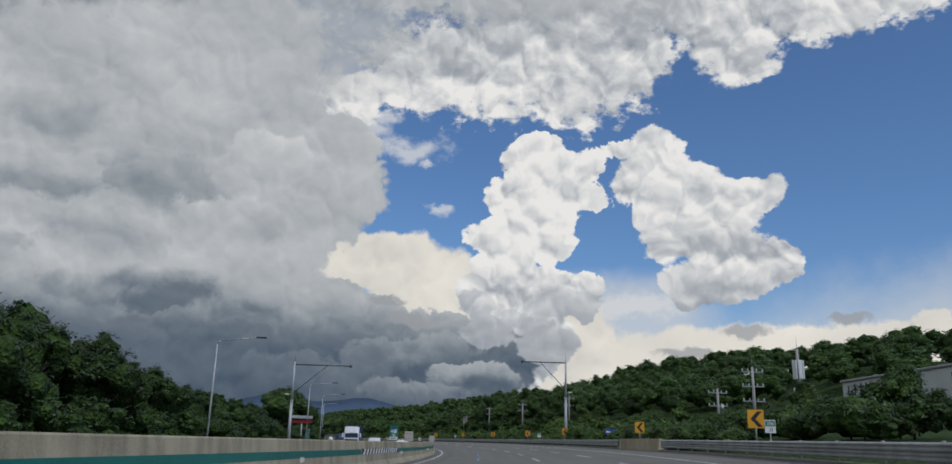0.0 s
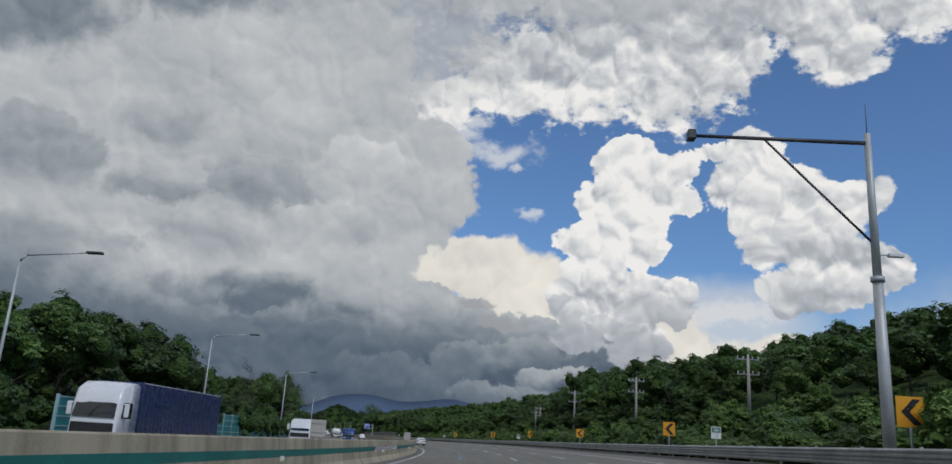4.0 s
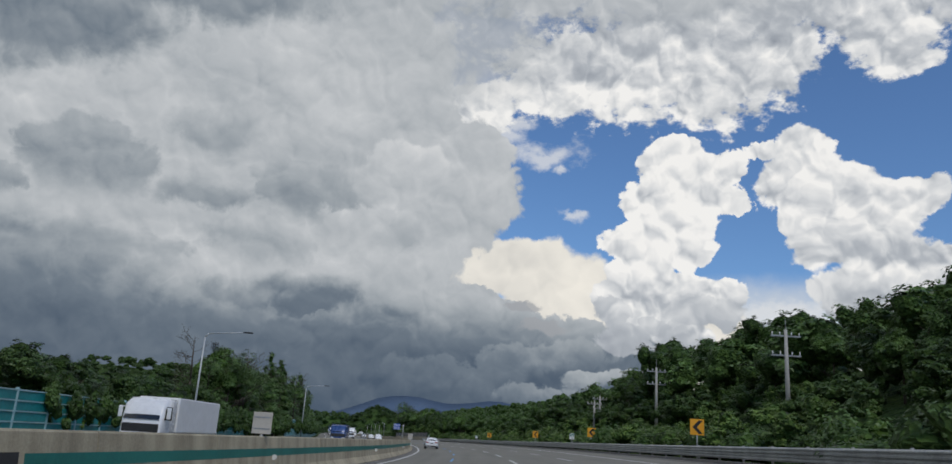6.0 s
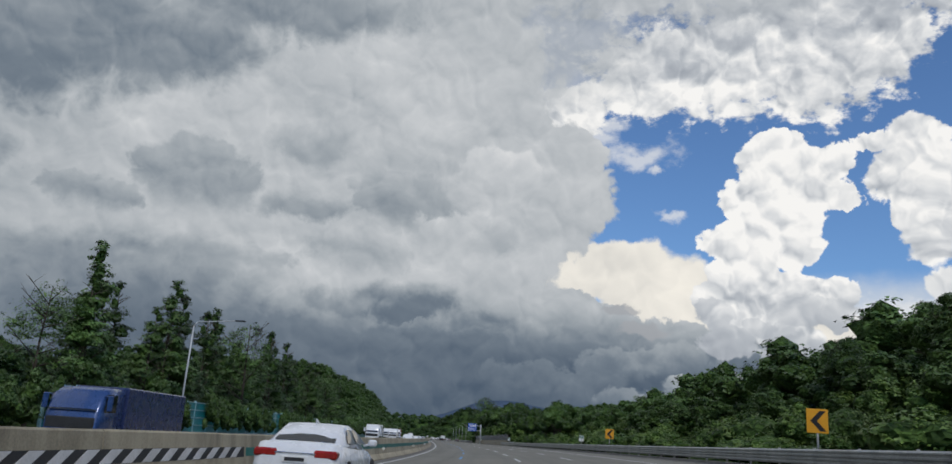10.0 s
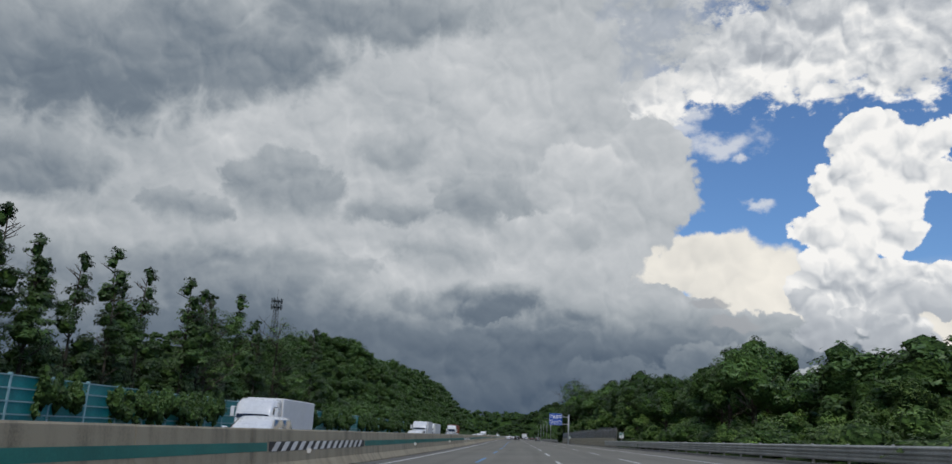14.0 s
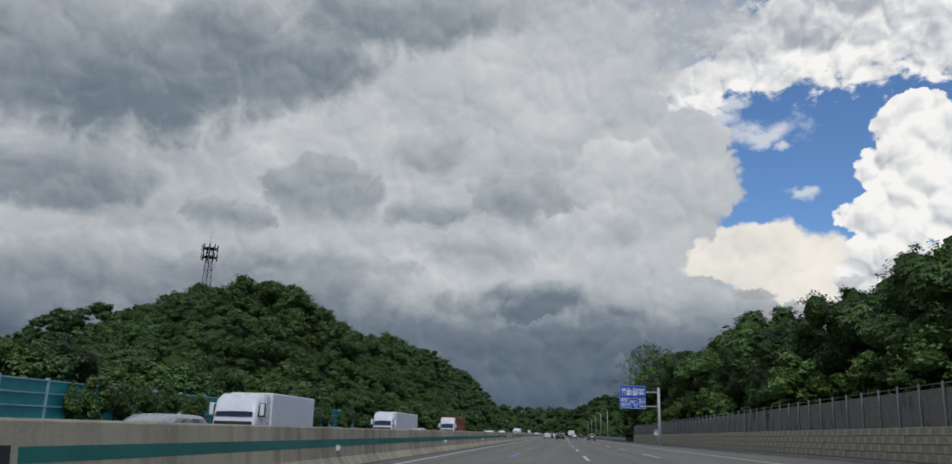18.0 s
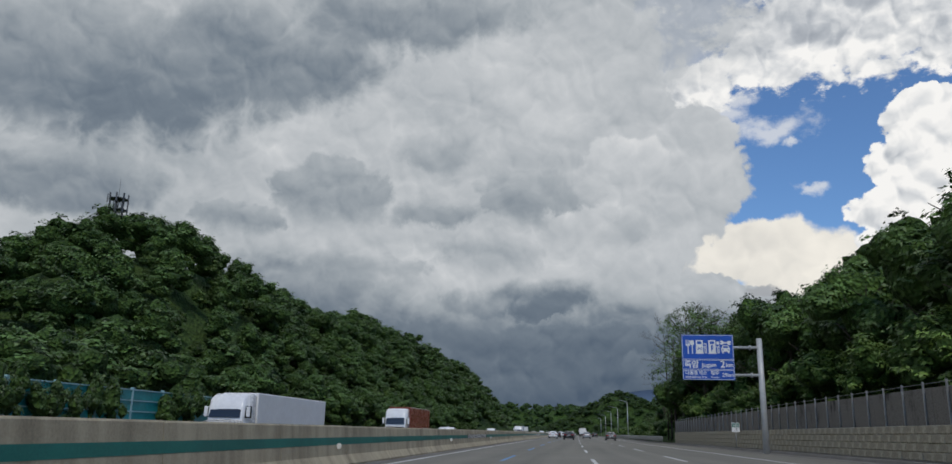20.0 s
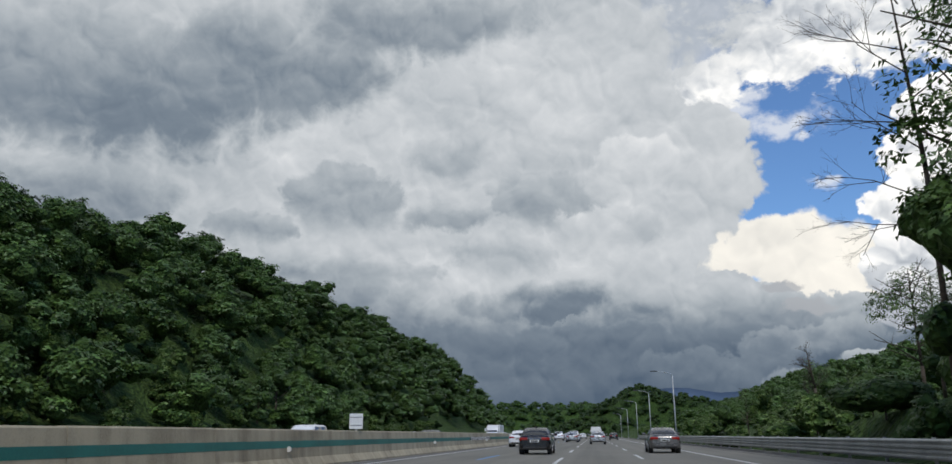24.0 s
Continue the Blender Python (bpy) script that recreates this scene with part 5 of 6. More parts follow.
# ---- woods: past counting, joined ----
def woods(name, label, spots, templates, mats):
    """All the trees of one stretch of wood as one mesh."""
    rg = np.random.default_rng(len(spots))
    vall, fq, ft, n = [], [], [], 0
    for (p, tall, wide) in spots:
        v, f, cores = templates[rg.integers(len(templates))]
        a = rg.uniform(0, 6.28)
        rot = np.array(((math.cos(a), -math.sin(a), 0), (math.sin(a), math.cos(a), 0), (0, 0, 1)))
        sc = np.array((wide, wide, tall))
        vall.append((v * sc) @ rot.T + p)
        fq.append(f + n)
        n += len(v)
        for cv, cf in cores:
            vall.append((cv * sc) @ rot.T + p)
            ft.append(np.array(cf) + n)
            n += len(cv)
    v = np.concatenate(vall)
    q, t = np.concatenate(fq), np.concatenate(ft)
    me = bpy.data.meshes.new(name)
    me.vertices.add(len(v))
    me.vertices.foreach_set("co", v.astype(np.float32).ravel())
    me.loops.add(q.size + t.size)
    me.loops.foreach_set("vertex_index", np.concatenate((q.ravel(), t.ravel())).astype(np.int32))
    me.polygons.add(len(q) + len(t))
    me.polygons.foreach_set("loop_start", (np.arange(len(q) + len(t)) * 3).astype(np.int32))
    me.polygons.foreach_set("material_index", np.concatenate((np.zeros(len(q)), np.ones(len(t)))).astype(np.int32))
    me.polygons.foreach_set("use_smooth", np.concatenate((np.zeros(len(q)), np.ones(len(t)))).astype(bool))
    for m in mats:
        me.materials.append(m)
    me.update(calc_edges=True)
    ob = new(name, me)
    return tagged(ob, label, "woods", kind="stuff")


MID = [crown_data(broad(30 + i, 1.0, 0.5, 2), 40 + i, 88, 12, 0.025, 0.80) for i in range(5)]
FAR = [crown_data(broad(60 + i, 1.0, 0.6, 1), 70 + i, 40, 6, 0.052, 0.84) for i in range(4)]


def scatter(s0, s1, d0, d1, gap, lo, hi, seed, skip=None):
    r = random.Random(seed)
    out_ = []
    for s in np.arange(s0, s1, gap):
        for d in np.arange(d0, d1, gap):
            a, b = s + r.uniform(-0.45, 0.45) * gap, d + r.uniform(-0.45, 0.45) * gap
            if skip and skip(a, b):
                continue
            h = r.uniform(lo, hi)
            p = at(a, b, land(a, b) - 0.1 * h)
            out_.append((np.array(p), h, h * r.uniform(1.0, 1.4)))
    return out_


woods("hillside_woods_left", "dense green mixed woods on the steep cut slope", scatter(470, 530, -95, -34, 5.5, 5.6, 7.6, 41) + scatter(530, 700, -95, -34, 5.5, 5.5, 8.0, 1), MID, (M_LEAF, M_CORE))
woods("hillside_scrub_left", "low bright green scrub covering the foot of the slope", scatter(525, 760, -50, -30.5, 4.2, 1.9, 3.9, 2), MID[:3], (M_LEAFLIGHT, M_CORE))
woods("roadside_woods_left", "dark broadleaf woods behind the noise wall", scatter(20, 66, -70, -40, 7.0, 7, 9.5, 3) + scatter(66, 205, -70, -40, 7.0, 5.5, 7.5, 33) + scatter(205, 470, -72, -40, 7.3, 6, 8, 13), MID, (M_LEAFDARK, M_CORE))
woods("wall_ivy", "ivy and creepers hanging over the noise wall", [(np.array(at(s, -29.05 - rs.uniform(0, 0.4), -0.3)), rs.uniform(3.6, 4.8), rs.uniform(2.2, 3.2)) for s in list(np.arange(196, 252, 2.6)) + list(np.arange(252, 292, 2.4)) + [x for x in np.arange(306, 540, 1.7) if math.sin(x * 0.21) + 0.6 * math.sin(x * 0.53) > -0.75] + [156, 158, 161, 176, 178, 180]], MID[:3], (M_LEAF, M_CORE))
woods("hillside_woods_right", "dense green woods covering the hill above the road", scatter(56, 200, 31, 75, 6.8, 6, 8.5, 4, lambda s, d: s < 126 and d < 58) + scatter(200, 470, 26, 75, 7.2, 6, 9, 14), MID, (M_LEAF, M_CORE))
# added shrubs whose dark leaf colour stands in for shadow under the trees
woods("understorey_left", "shrubs beside the far carriageway, dark leaves standing in for shadow", scatter(10, 150, -38, -31, 3.4, 2.6, 4.8, 51) + scatter(250, 305, -38, -31, 3.6, 2.4, 4.2, 52), MID, (M_LEAFDARK, M_CORE))
woods("understorey_right", "green shrubs filling the gaps under the hill's first trees", scatter(188, 348, 21, 34, 4.2, 2.8, 5.0, 53) + scatter(40, 74, 17.5, 24, 3.0, 1.8, 3.2, 54), MID, (M_LEAF, M_CORE))
woods("roadside_woods_right", "broadleaf woods above the retaining wall", scatter(470, 700, 24, 52, 7.5, 6, 9, 5, lambda s, d: s > 592 and d < 30), MID, (M_LEAF, M_CORE))
woods("verge_scrub_right", "bright green scrub and climbers on the verge", scatter(100, 450, 14.5, 24, 4.3, 1.5, 3.6, 6) + scatter(452, 604, 15.6, 23, 3.6, 2.6, 5.2, 16), MID[:3], (M_LEAFLIGHT, M_CORE))
woods("verge_scrub_far_right", "green scrub on the verge beyond the wall", scatter(604, 780, 13.5, 30, 4.4, 1.4, 3.4, 7), MID[:3], (M_LEAFLIGHT, M_CORE))

woods("hilltop_woods_left", "woods on the top of the hill", scatter(700, 900, -100, -34, 7.0, 5.5, 8.5, 20) + scatter(500, 900, -128, -96, 9.0, 6, 9, 21) + scatter(490, 700, -200, -128, 10.5, 6, 9, 61) + scatter(-20, 500, -122, -72, 9.5, 6, 8.5, 22), FAR, (M_LEAF, M_CORE))
woods("hilltop_woods_right", "woods on the hill beyond the road's edge", scatter(60, 460, 75, 125, 10, 6, 9, 23) + scatter(460, 1080, 56, 140, 11.5, 6.5, 9.5, 24), FAR, (M_LEAF, M_CORE))

# wooded ridges, and mountains painted haze blue, across the end of the valley
def ridge(name, label, cx, cy, half, tall, deep, turn, seed, gap, th):
    r = random.Random(seed)
    rot = Matrix.Rotation(radians(turn), 3, "Z")
    n, m = 40, 12
    verts, spots = [], []

    def top(u, v):
        w = 0.62 + 0.30 * noise.noise((u * 2.6 + seed, 0.3, seed)) + 0.14 * noise.noise((u * 7 + seed, 1.3, seed))
        return tall * max(0.0, w) * ease((1 - abs(u)) / 0.55) * ease((1 - abs(v)) / 0.9)

    for i in range(n + 1):
        for j in range(m + 1):
            u, v = 2 * i / n - 1, 2 * j / m - 1
            p = rot @ Vector((u * half, v * deep, 0))
            verts.append((cx + p.x, cy + p.y, top(u, v) - 2.0))
    faces = [(i * (m + 1) + j, i * (m + 1) + j + 1, (i + 1) * (m + 1) + j + 1, (i + 1) * (m + 1) + j) for i in range(n) for j in range(m)]
    ob = new("hill", mesh("hill", verts, faces, M_CORE, smooth=True))
    tagged(ob, "distant rounded hill closing the valley", "hill", kind="structure")
    for a in np.arange(-half, half, gap):
        for b in np.arange(-deep, deep * 0.25, gap):
            x, y = a + r.uniform(-0.4, 0.4) * gap, b + r.uniform(-0.4, 0.4) * gap
            p = rot @ Vector((x, y, 0))
            h = th * r.uniform(0.75, 1.2)
            spots.append((np.array((cx + p.x, cy + p.y, top(x / half, y / deep) - 2.0 - 0.4 * h)), h, h * 1.25))
    woods(name, label, spots, FAR, (M_FARWOOD, M_CORE))



ridge("far_woods_end", "far wooded ridge across the end of the road", 60, 1330, 330, 38, 70, 4, 5, 11, 11)
ridge("far_woods_bend", "far green ridge beyond the motorway", 215, 1170, 190, 46, 60, -22, 6, 8, 8)
ridge("far_woods_left", "far wooded shoulder beside the motorway", -150, 1150, 190, 44, 60, -16, 7, 11, 11)


def mountains():
    n = 160
    verts, faces = [], []
    for i in range(n + 1):
        a = radians(-75 + 150 * i / n)
        deg = math.degrees(a)
        w = noise.noise((a * 13.0, 5.0, 0.0)) + 0.5 * noise.noise((a * 40.0, 9.0, 0.0))
        h = 66 + 130 * math.exp(-((deg + 6.0) / 4.2) ** 2) + 140 * math.exp(-((deg + 13.2) / 4.0) ** 2) + 26 * w
        for r, z in ((4100, -3.0), (4250, h * 0.6), (4400, h), (4460, -3.0)):
            verts.append((r * math.sin(-a) * 1.0, r * math.cos(a), z))
    faces = [(i * 4 + j, i * 4 + j + 1, (i + 1) * 4 + j + 1, (i + 1) * 4 + j) for i in range(n) for j in range(3)]
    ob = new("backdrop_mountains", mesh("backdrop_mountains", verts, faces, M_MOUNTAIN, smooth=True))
    tagged(ob, "mountain chain far beyond the valley, painted in haze blue", "mountains", kind="structure")


mountains()

# ---- vehicles ----
def paint(name, col, metal=0.3):
    def build(kk, b, w):
        n = kk.noise(w, 1.2, 4.0, 0.6)
        kk.put(b.inputs["Base Color"], kk.mix(n, tuple(c * 0.9 for c in col), tuple(min(1, c * 1.08) for c in col)))
        kk.put(b.inputs["Roughness"], kk.span(kk.noise(w, 3.0, 5.0, 0.6), 0.3, 0.75, 0.22, 0.36))
        b.inputs["Coat Weight"].default_value = 0.6
        b.inputs["Coat Roughness"].default_value = 0.06
    return material(name, build, 0.3, metal)


P_WHITE = paint("white_paint_car", (0.72, 0.73, 0.74), 0.0)
P_DARK = paint("black_paint_car", (0.012, 0.013, 0.015), 0.2)
P_GREY = paint("grey_paint_car", (0.16, 0.155, 0.15), 0.5)
P_SILVER = paint("silver_paint_car", (0.42, 0.43, 0.44), 0.6)
P_BLUE = paint("blue_paint_car", (0.03, 0.07, 0.2), 0.2)
P_RED = paint("red_container", (0.20, 0.05, 0.03), 0.0)
P_NAVY = paint("navy_container", (0.025, 0.04, 0.12), 0.0)
P_BOX = material("white_box", mottled((0.66, 0.66, 0.65), (0.76, 0.76, 0.75), 0.35, 3.0, 0.02, 0.004), 0.5)
M_GLASS = material("car_glass", lambda kk, b, w: kk.put(b.inputs["Base Color"], (0.012, 0.014, 0.016, 1)), 0.06, 0.0, 0.9)
M_TYRE = material("tyre_rubber", mottled((0.012, 0.012, 0.012), (0.03, 0.03, 0.03), 3.0, 30.0, 0.2), 0.9)
M_RIM = material("alloy_rim", mottled((0.30, 0.30, 0.31), (0.5, 0.5, 0.51), 4.0, 30.0, 0.05), 0.35, 0.8)
M_TAIL = material("tail_lamp_red", mottled((0.22, 0.008, 0.006), (0.34, 0.02, 0.012), 6.0, 40.0, 0.05), 0.18)
M_HEAD = material("head_lamp", mottled((0.55, 0.56, 0.58), (0.75, 0.76, 0.78), 6.0, 40.0, 0.05), 0.12, 0.2)
M_TRIM = material("black_trim", mottled((0.012, 0.012, 0.012), (0.03, 0.03, 0.03), 3.0, 30.0, 0.1), 0.6)
M_PLATE = material("plate_white", mottled((0.62, 0.63, 0.62), (0.74, 0.75, 0.74), 3.0, 30.0, 0.03), 0.5)
M_CHROME = material("chrome", mottled((0.6, 0.6, 0.6), (0.72, 0.72, 0.72), 3.0, 30.0, 0.02), 0.15, 1.0)


def loft(sections, mat, name, close=True, smooth=True):
    """A skin through closed rings of equal count."""
    m = len(sections[0])
    verts = [p for sec in sections for p in sec]
    faces = [(i * m + j, i * m + (j + 1) % m, (i + 1) * m + (j + 1) % m, (i + 1) * m + j) for i in range(len(sections) - 1) for j in range(m)]
    if close:
        faces += [tuple(range(m))[::-1], tuple(range((len(sections) - 1) * m, len(sections) * m))]
    me = mesh(name, verts, faces, mat, smooth=smooth)
    bm = bmesh.new()
    bm.from_mesh(me)
    bmesh.ops.recalc_face_normals(bm, faces=bm.faces)
    for f in bm.faces:
        f.smooth = smooth and len(f.verts) == 4
    bm.to_mesh(me)
    bm.free()
    return me


def ring(y, w, zlo, zmid, ztop, tuck=0.90):
    half = [(w * 0.80, zlo), (w * 0.965, zlo + 0.07), (w, zmid), (w * 0.985, zmid + 0.14), (w * tuck, ztop - 0.035), (w * (tuck - 0.10), ztop), (w * 0.35, ztop + 0.022)]
    return [(x, y, z) for x, z in half] + [(-x, y, z) for x, z in reversed(half)]


def panel(quad, off, mat, name, rows=3):
    """A slightly bowed pane on four corners, pushed out along its normal."""
    a, b, c, d = (Vector(p) for p in quad)
    n = (b - a).cross(d - a).normalized()
    verts = []
    k = rows + 1
    for i in range(k):
        for j in range(k):
            u, v = j / rows, i / rows
            p = a.lerp(b, u).lerp(d.lerp(c, u), v)
            verts.append(p + n * (off + 0.03 * math.sin(math.pi * u) * math.sin(math.pi * v)))
    faces = [(i * k + j, i * k + j + 1, (i + 1) * k + j + 1, (i + 1) * k + j) for i in range(rows) for j in range(rows)]
    return mesh(name, verts, faces, mat, smooth=True)


def wheel(parent, x, y, r, w, side):
    wh = part("wheel", loft([[(x + side * q, y + rr * math.cos(t), r + rr * math.sin(t)) for t in np.linspace(0, 2 * math.pi, 20, endpoint=False)] for q, rr in ((-w, r * 0.72), (-w * 0.9, r * 0.95), (-w * 0.5, r), (w * 0.0, r), (0.02, r * 0.93), (0.02, r * 0.70))], M_TYRE, "tyre"), None, parent)
    bm = bmesh.new()
    rod(bm, (x - side * 0.06, y, r), (x + side * 0.012, y, r), r * 0.69, r * 0.66, 18)
    for i in range(5):
        t = i * 2 * math.pi / 5
        rod(bm, (x + side * 0.012, y, r), (x + side * 0.02, y + r * 0.62 * math.cos(t), r + r * 0.62 * math.sin(t)), 0.045, 0.03, 5)
    part("rim", bm, M_RIM, wh)
    return wh


def car(name, label, body_mat, kind="sedan", group="cars on the motorway"):
    """A car that points along +y, standing on z = 0."""
    e = empty(name, Matrix(), label, "car", group)
    L, w, roof = {"sedan": (4.8, 0.91, 1.45), "hatch": (4.4, 0.90, 1.50), "suv": (4.6, 0.94, 1.68)}[kind]
    h = L / 2
    lift = 0.06 if kind == "suv" else 0.0
    tail = 1.03 + (0.12 if kind == "suv" else 0.0) + (0.02 if kind == "sedan" else 0)
    bonnet = 0.94 + (0.12 if kind == "suv" else 0.0)
    secs = []
    for y, ww, lo, mid, top in ((-h, 0.78, 0.42, 0.60, tail - 0.22), (-h + 0.06, 0.90, 0.32, 0.60, tail - 0.08), (-h + 0.20, 0.97, 0.26, 0.58, tail), (-h + 0.75, 1.0, 0.24, 0.56, tail - 0.01), (-0.9, 1.0, 0.22, 0.55, tail - 0.05), (0.3, 1.0, 0.22, 0.55, bonnet + 0.02), (1.1, 1.0, 0.22, 0.55, bonnet), (h - 0.7, 0.98, 0.22, 0.55, bonnet - 0.10), (h - 0.22, 0.92, 0.24, 0.52, bonnet - 0.22), (h - 0.05, 0.84, 0.28, 0.48, bonnet - 0.32), (h, 0.72, 0.34, 0.46, bonnet - 0.40)):
        secs.append(ring(y, w * ww, lo + lift, mid + lift, top))
    part("body", loft(secs, body_mat, "body"), None, e)
    # cabin
    rb, rr, rf, fb = {"sedan": (-h + 0.62, -h + 1.42, 0.15, 1.12), "hatch": (-h + 0.20, -h + 0.75, 0.15, 1.10), "suv": (-h + 0.16, -h + 0.55, 0.25, 1.15)}[kind]
    zb, wb, wr = tail - 0.03, w * 0.90, w * 0.68
    fz = bonnet - 0.02
    cab = []
    for y, zl, zt, a, b in ((rb, zb - 0.05, zb, wb * 0.92, wb * 0.86), ((rb + rr) / 2, zb - 0.05, (zb + roof) / 2 + 0.03, wb, (wb * 0.86 + wr) / 2), (rr, zb - 0.05, roof - 0.02, wb, wr), (rr + 0.45, zb - 0.05, roof, wb, wr), (rf - 0.4, zb - 0.05, roof, wb, wr), (rf, fz - 0.05, roof - 0.03, wb, wr * 0.98), ((rf + fb) / 2, fz - 0.05, (fz + roof) / 2 + 0.04, wb * 0.97, (wr + wb * 0.84) / 2), (fb, fz - 0.06, fz, wb * 0.9, wb * 0.84)):
        half = [(a, zl), (a * 0.99, zl + 0.06), (b * 1.03, zt - 0.05), (b * 0.92, zt), (b * 0.4, zt + 0.015)]
        cab.append([(x, y, z) for x, z in half] + [(-x, y, z) for x, z in reversed(half)])
    part("cabin", loft(cab, body_mat, "cabin"), None, e)
    part("rear_window", panel(((wb * 0.78, rb + 0.06, zb + 0.05), (-wb * 0.78, rb + 0.06, zb + 0.05), (-wr * 0.86, rr - 0.05, roof - 0.075), (wr * 0.86, rr - 0.05, roof - 0.075))[::-1], 0.018, M_GLASS, "rear_window"), None, e, "dark tinted rear window")
    part("windshield", panel(((wb * 0.78, fb - 0.05, fz + 0.03), (-wb * 0.78, fb - 0.05, fz + 0.03), (-wr * 0.86, rf + 0.05, roof - 0.08), (wr * 0.86, rf + 0.05, roof - 0.08)), 0.018, M_GLASS, "windshield"), None, e)
    for sx in (1, -1):
        mid = (rr + rf) / 2 + 0.05
        for y0, y1, t0, t1 in ((rb + 0.45, mid - 0.04, rr + 0.05, mid - 0.04), (mid + 0.04, fb - 0.32, mid + 0.04, rf - 0.02)):
            q = ((sx * wb * 0.995, y0, zb + 0.05), (sx * wb * 0.995, y1, zb + 0.03), (sx * wr * 1.06, t1, roof - 0.10), (sx * wr * 1.06, t0, roof - 0.10))
            part("side_window", panel(q if sx > 0 else q[::-1], 0.014, M_GLASS, "side_window"), None, e)
        lamp = bmesh.new()
        box(lamp, sx * w * 0.66 - 0.24, sx * w * 0.66 + 0.24, -h - 0.012, -h + 0.30, tail - 0.30, tail - 0.13, 0.04)
        part("tail_light", lamp, M_TAIL, e, "red tail light")
        lamp = bmesh.new()
        box(lamp, sx * w * 0.62 - 0.2, sx * w * 0.62 + 0.2, h - 0.36, h - 0.04, bonnet - 0.34, bonnet - 0.20, 0.04)
        part("headlight", lamp, M_HEAD, e, "clear headlight")
        mir = bmesh.new()
        box(mir, sx * (w + 0.12) - 0.10, sx * (w + 0.12) + 0.10, fb - 0.62, fb - 0.44, zb - 0.0, zb + 0.15, 0.035)
        rod(mir, (sx * w * 0.9, fb - 0.5, zb), (sx * (w + 0.06), fb - 0.53, zb + 0.05), 0.03, 0.03, 6)
        part("mirror", mir, body_mat, e)
        for y in (-h + 0.98, h - 0.92):
            wheel(e, sx * (w - 0.01), y, 0.33 + lift * 0.5, 0.22, sx)
            arch = bmesh.new()
            rod(arch, (sx * (w - 0.25), y, 0.34 + lift * 0.5), (sx * (w + 0.004), y, 0.34 + lift * 0.5), 0.385, 0.385, 18)
            part("wheel_arch", arch, M_TRIM, e)
    for y0, y1, z0, z1, nm in ((-h - 0.03, -h + 0.12, 0.30, 0.42, "rear_bumper_trim"), (h - 0.12, h + 0.01, 0.26, 0.42, "front_grille")):
        bm = bmesh.new()
        box(bm, -w * 0.72, w * 0.72, y0, y1, z0 + lift, z1 + lift, 0.03)
        part(nm, bm, M_TRIM, e)
    bm = bmesh.new()
    box(bm, -0.26, 0.26, -h - 0.022, -h + 0.05, 0.66 + lift, 0.79 + lift, 0.01)
    part("number_plate", bm, M_PLATE, e, "white number plate")
    bm = bmesh.new()
    box(bm, -0.20, 0.20, -h - 0.027, -h - 0.018, 0.69 + lift, 0.76 + lift)
    part("plate_bar", bm, M_TRIM, e)
    bm = bmesh.new()
    box(bm, -0.42, 0.42, -h - 0.018, -h + 0.05, 0.83 + lift, 0.86 + lift, 0.01)
    part("boot_strip", bm, M_CHROME, e, "chrome strip above the plate")
    bm = bmesh.new()
    rod(bm, (0, rr + 0.25, roof), (0, rr + 0.05, roof + 0.09), 0.05, 0.012, 6)
    part("aerial", bm, body_mat, e)
    return e


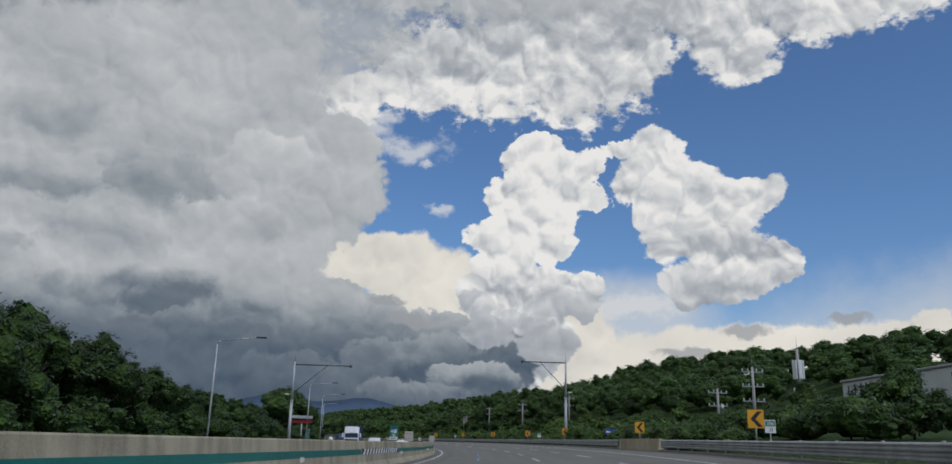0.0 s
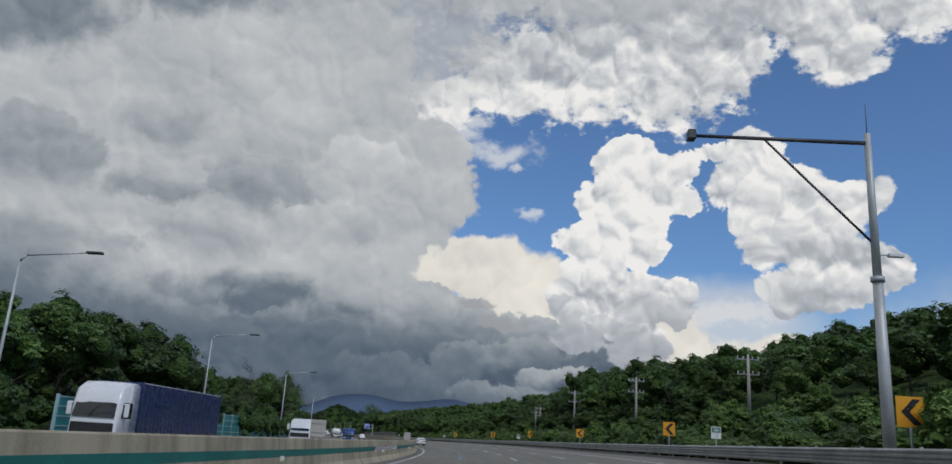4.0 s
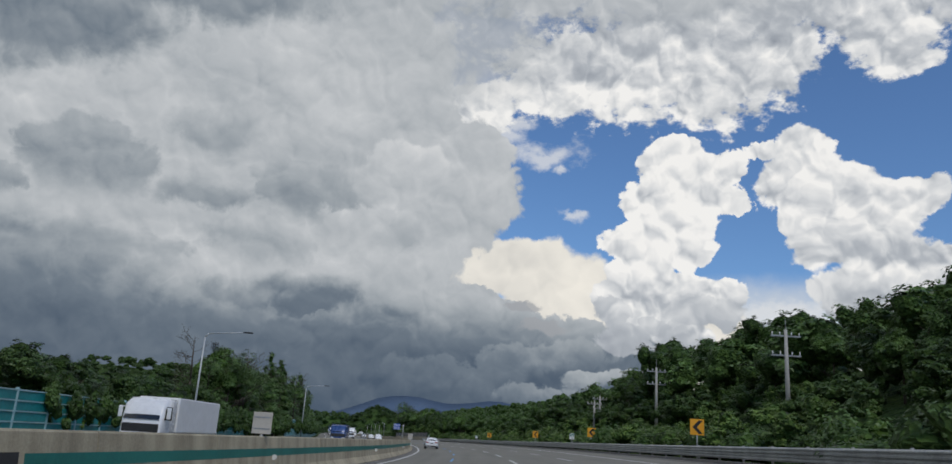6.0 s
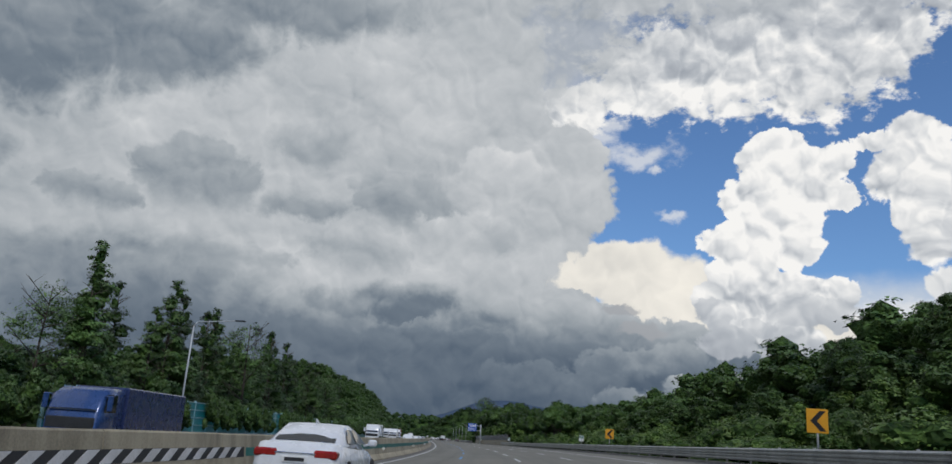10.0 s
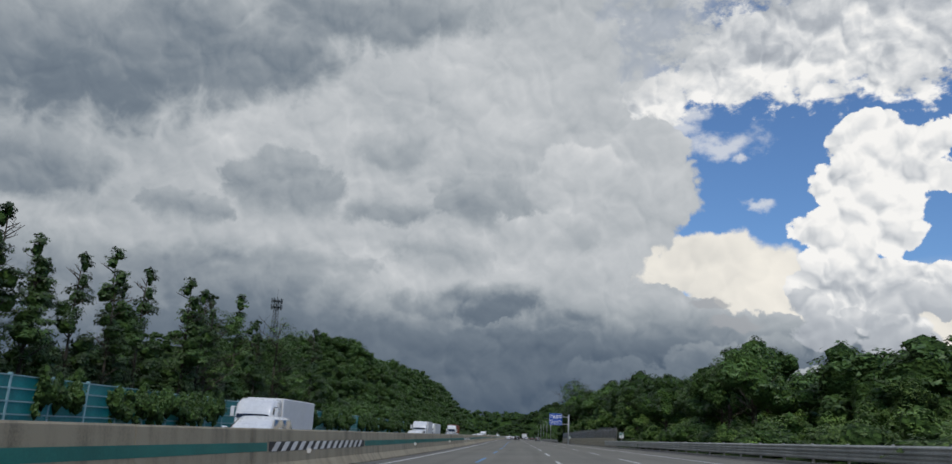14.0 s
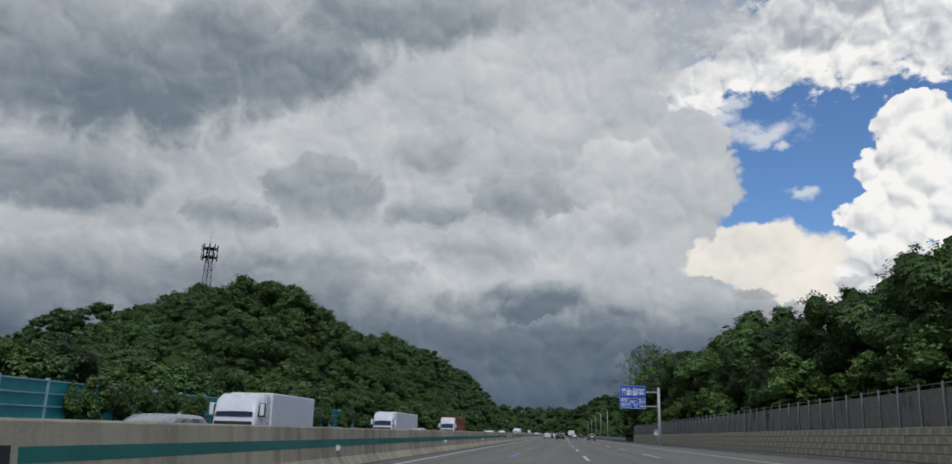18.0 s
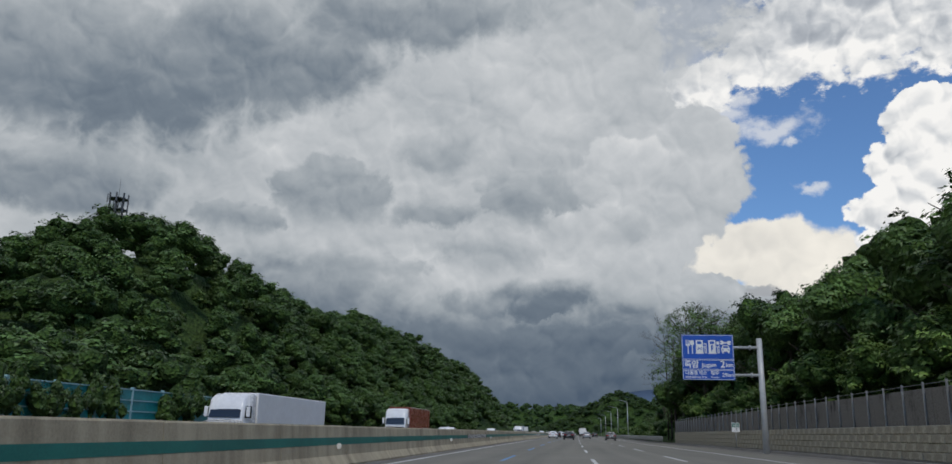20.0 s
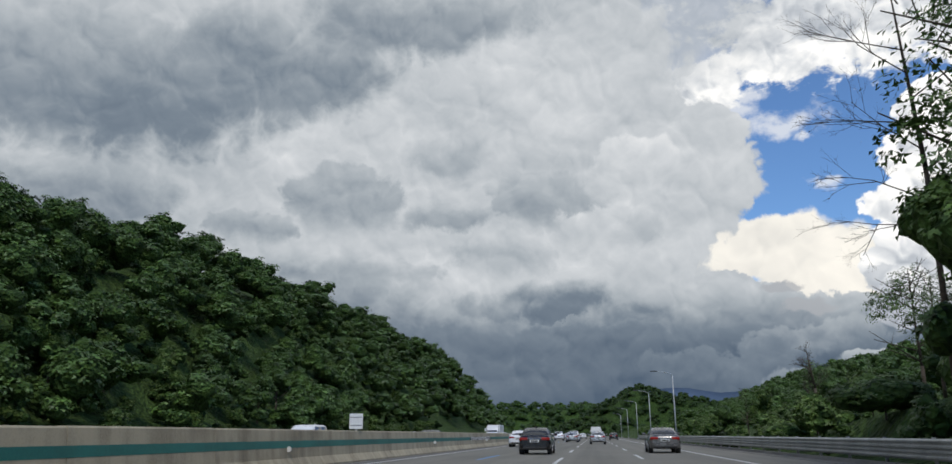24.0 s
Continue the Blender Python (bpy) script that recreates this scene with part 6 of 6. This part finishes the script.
def truck(name, label, box_mat, length, tall, cab_mat, ribs=False):
    """A cab with a long load box, pointing along +y."""
    e = empty(name, Matrix(), label, "truck", "trucks on the far carriageway")
    cabh = min(tall - 0.1, 3.5)
    secs = []
    for y, w, zt in ((0.0, 1.2, cabh), (1.2, 1.22, cabh - 0.02), (1.75, 1.2, cabh - 0.28), (2.0, 1.17, cabh - 0.9), (2.12, 1.15, 1.75), (2.2, 1.12, 1.0)):
        half = [(w * 0.9, 0.5), (w, 0.62), (w, zt * 0.55), (w * 0.97, zt - 0.12), (w * 0.85, zt), (w * 0.3, zt + 0.02)]
        secs.append([(x, y, z) for x, z in half] + [(-x, y, z) for x, z in reversed(half)])
    part("cab", loft(secs, cab_mat, "cab"), None, e, "white cab")
    part("windshield", panel(((1.05, 2.17, 1.75), (-1.05, 2.17, 1.75), (-1.0, 1.96, cabh - 0.95), (1.0, 1.96, cabh - 0.95)), 0.03, M_GLASS, "windshield"), None, e, "dark windshield")
    for sx in (1, -1):
        q = ((sx * 1.21, 0.75, 1.75), (sx * 1.2, 1.85, 1.75), (sx * 1.19, 1.7, 2.5), (sx * 1.2, 0.75, 2.5))
        part("side_window", panel(q if sx > 0 else q[::-1], 0.015, M_GLASS, "side_window"), None, e)
        bm = bmesh.new()
        box(bm, sx * 1.42 - 0.12, sx * 1.42 + 0.12, 1.75, 1.87, 1.8, 2.45, 0.04)
        rod(bm, (sx * 1.15, 1.8, 2.4), (sx * 1.42, 1.82, 2.42), 0.03, 0.03, 6)
        part("mirror", bm, cab_mat, e)
        bm = bmesh.new()
        box(bm, sx * 0.85 - 0.22, sx * 0.85 + 0.22, 2.05, 2.24, 0.72, 0.95, 0.04)
        part("headlight", bm, M_HEAD, e)
        for y in (1.25, -length + 1.0, -length + 2.2):
            wheel(e, sx * 1.14, y, 0.5, 0.3, sx)
    bm = bmesh.new()
    box(bm, -1.05, 1.05, 2.14, 2.22, 1.02, 1.5, 0.03)
    part("grille", bm, M_TRIM, e)
    bm = bmesh.new()
    box(bm, -1.25, 1.25, -length, -0.15, 1.05, tall, 0.05)
    load = part("load_box", bm, box_mat, e)
    if ribs:
        for i in range(int(length / 0.5)):
            for sx in (1, -1):
                bm = bmesh.new()
                box(bm, sx * 1.25 - 0.03, sx * 1.25 + 0.03, -length + 0.2 + i * 0.5, -length + 0.4 + i * 0.5, 1.15, tall - 0.1)
                part("rib", bm, box_mat, load)
    bm = bmesh.new()
    box(bm, -0.5, 0.5, -length + 0.2, 1.0, 0.7, 1.06)
    part("chassis", bm, M_TRIM, e)
    return e


dark = car("sedan", "black sedan with dark tinted rear window", P_DARK)
dark.matrix_world = stand(623.5, -1.75)
grey = car("sedan", "dark grey sedan with sloping tail on the outer lane", P_GREY)
grey.matrix_world = stand(627.0, 5.6)
white = car("sedan", "white sedan with wide red tail lights", P_WHITE)
white.matrix_world = stand(258.5, -5.35)
suv = car("suv", "white sport utility car on the inner lane", P_WHITE, "suv")
suv.matrix_world = stand(738.0, -5.4)
hatch = car("hatchback", "silver hatchback in the far traffic", P_SILVER, "hatch")
hatch.matrix_world = stand(700.0, -1.8)
saloon = car("sedan", "silver sedan in the far traffic", P_SILVER)
saloon.matrix_world = stand(672.0, 1.9)
for src, s, d, back in ((dark, 690, -5.3, 0), (suv, 716, -1.9, 0), (white, 652, -5.3, 0), (dark, 752, 5.5, 0), (saloon, 780, -5.3, 0), (white, 822, -1.8, 0), (hatch, 860, 1.8, 0), (suv, 905, -5.4, 0), (dark, 930, 1.8, 0),
                        (suv, 366, -11.5, 1), (white, 410, -11.4, 1), (hatch, 452, -11.6, 1), (saloon, 512, -15.3, 1), (white, 548, -11.4, 1), (suv, 622, -15.3, 1), (dark, 640, -11.5, 1), (white, 668, -19.2, 1), (saloon, 690, -11.4, 1), (white, 716, -15.3, 1), (suv, 742, -11.5, 1), (hatch, 760, -19.2, 1), (white, 790, -15.2, 1), (dark, 812, -11.4, 1), (saloon, 836, -19.2, 1), (white, 866, -11.4, 1), (suv, 900, -15.3, 1), (white, 938, -11.5, 1), (suv, 100, -15.4, 1), (white, 88, -11.5, 1)):
    copy_thing(src, stand(s, d, 0.0, 180 if back else 0))
lorry = truck("box_truck", "white box truck with a dark windshield", P_BOX, 8.0, 3.1, P_WHITE)
lorry.matrix_world = stand(193, -21.5, 0, 180)
for s, d in ((476, -18.6), (388, -18.6), (742, -19.0)):
    copy_thing(lorry, stand(s, d, 0, 180))
copy_thing(lorry, stand(800, 1.9, 0, 0))
trailer = truck("trailer_truck", "truck with a long plain grey-white trailer", P_BOX, 15.0, 3.4, P_WHITE)
trailer.matrix_world = stand(531.5, -22.8, 0, 180)
redtruck = truck("container_truck", "white cab truck carrying a rust red container", P_RED, 12.5, 3.7, P_WHITE, True)
redtruck.matrix_world = stand(571, -20.5, 0, 180)
navy = truck("container_truck", "truck carrying a navy blue container", P_NAVY, 12.5, 3.6, P_WHITE, True)
navy.matrix_world = stand(137, -21.0, 0, 180)
tarp = truck("covered_truck", "truck with a brown load under a blue cover", P_NAVY, 7.0, 2.9, P_BLUE)
tarp.matrix_world = stand(276, -19.5, 0, 180)


# pale building half hidden by trees
def roadside_building(s, d):
    e = empty("roadside_building", stand(s, d, land(s, d) - 0.5), "pale grey roadside building with large dark letters on its wall", "building")
    bm = bmesh.new()
    box(bm, -7, 7, -14, 14, 0, 5.4, 0.05)
    part("wall", bm, M_PALEWALL, e)
    bm = bmesh.new()
    box(bm, -7.2, 7.2, -14.2, 14.2, 5.4, 5.65, 0.05)
    part("roof", bm, M_STEEL, e)
    for y in (-12.4, -10.0, -7.6):
        bm = bmesh.new()
        box(bm, -7.06, -6.98, y - 0.8, y + 0.8, 3.6, 4.9, 0.02)
        w_ = part("window", bm, M_GLASS, e)
        bm = bmesh.new()
        box(bm, -7.12, -6.99, y - 0.9, y + 0.9, 3.48, 3.6)
        part("sill", bm, M_STEEL, w_)
    face_left = Matrix.Rotation(radians(-90), 4, "Z") @ UPRIGHT
    lettering("lettering", "\ub0a8\uccad\uc8fc", 2.6, M_TRIM, e, Matrix.Translation((-7.03, 9.3, 3.7)) @ face_left, 0.02, bold=0.02)


M_PALEWALL = material("pale_wall", mottled((0.50, 0.52, 0.54), (0.62, 0.64, 0.66), 0.3, 6.0, 0.1), 0.8)
roadside_building(77, 45)
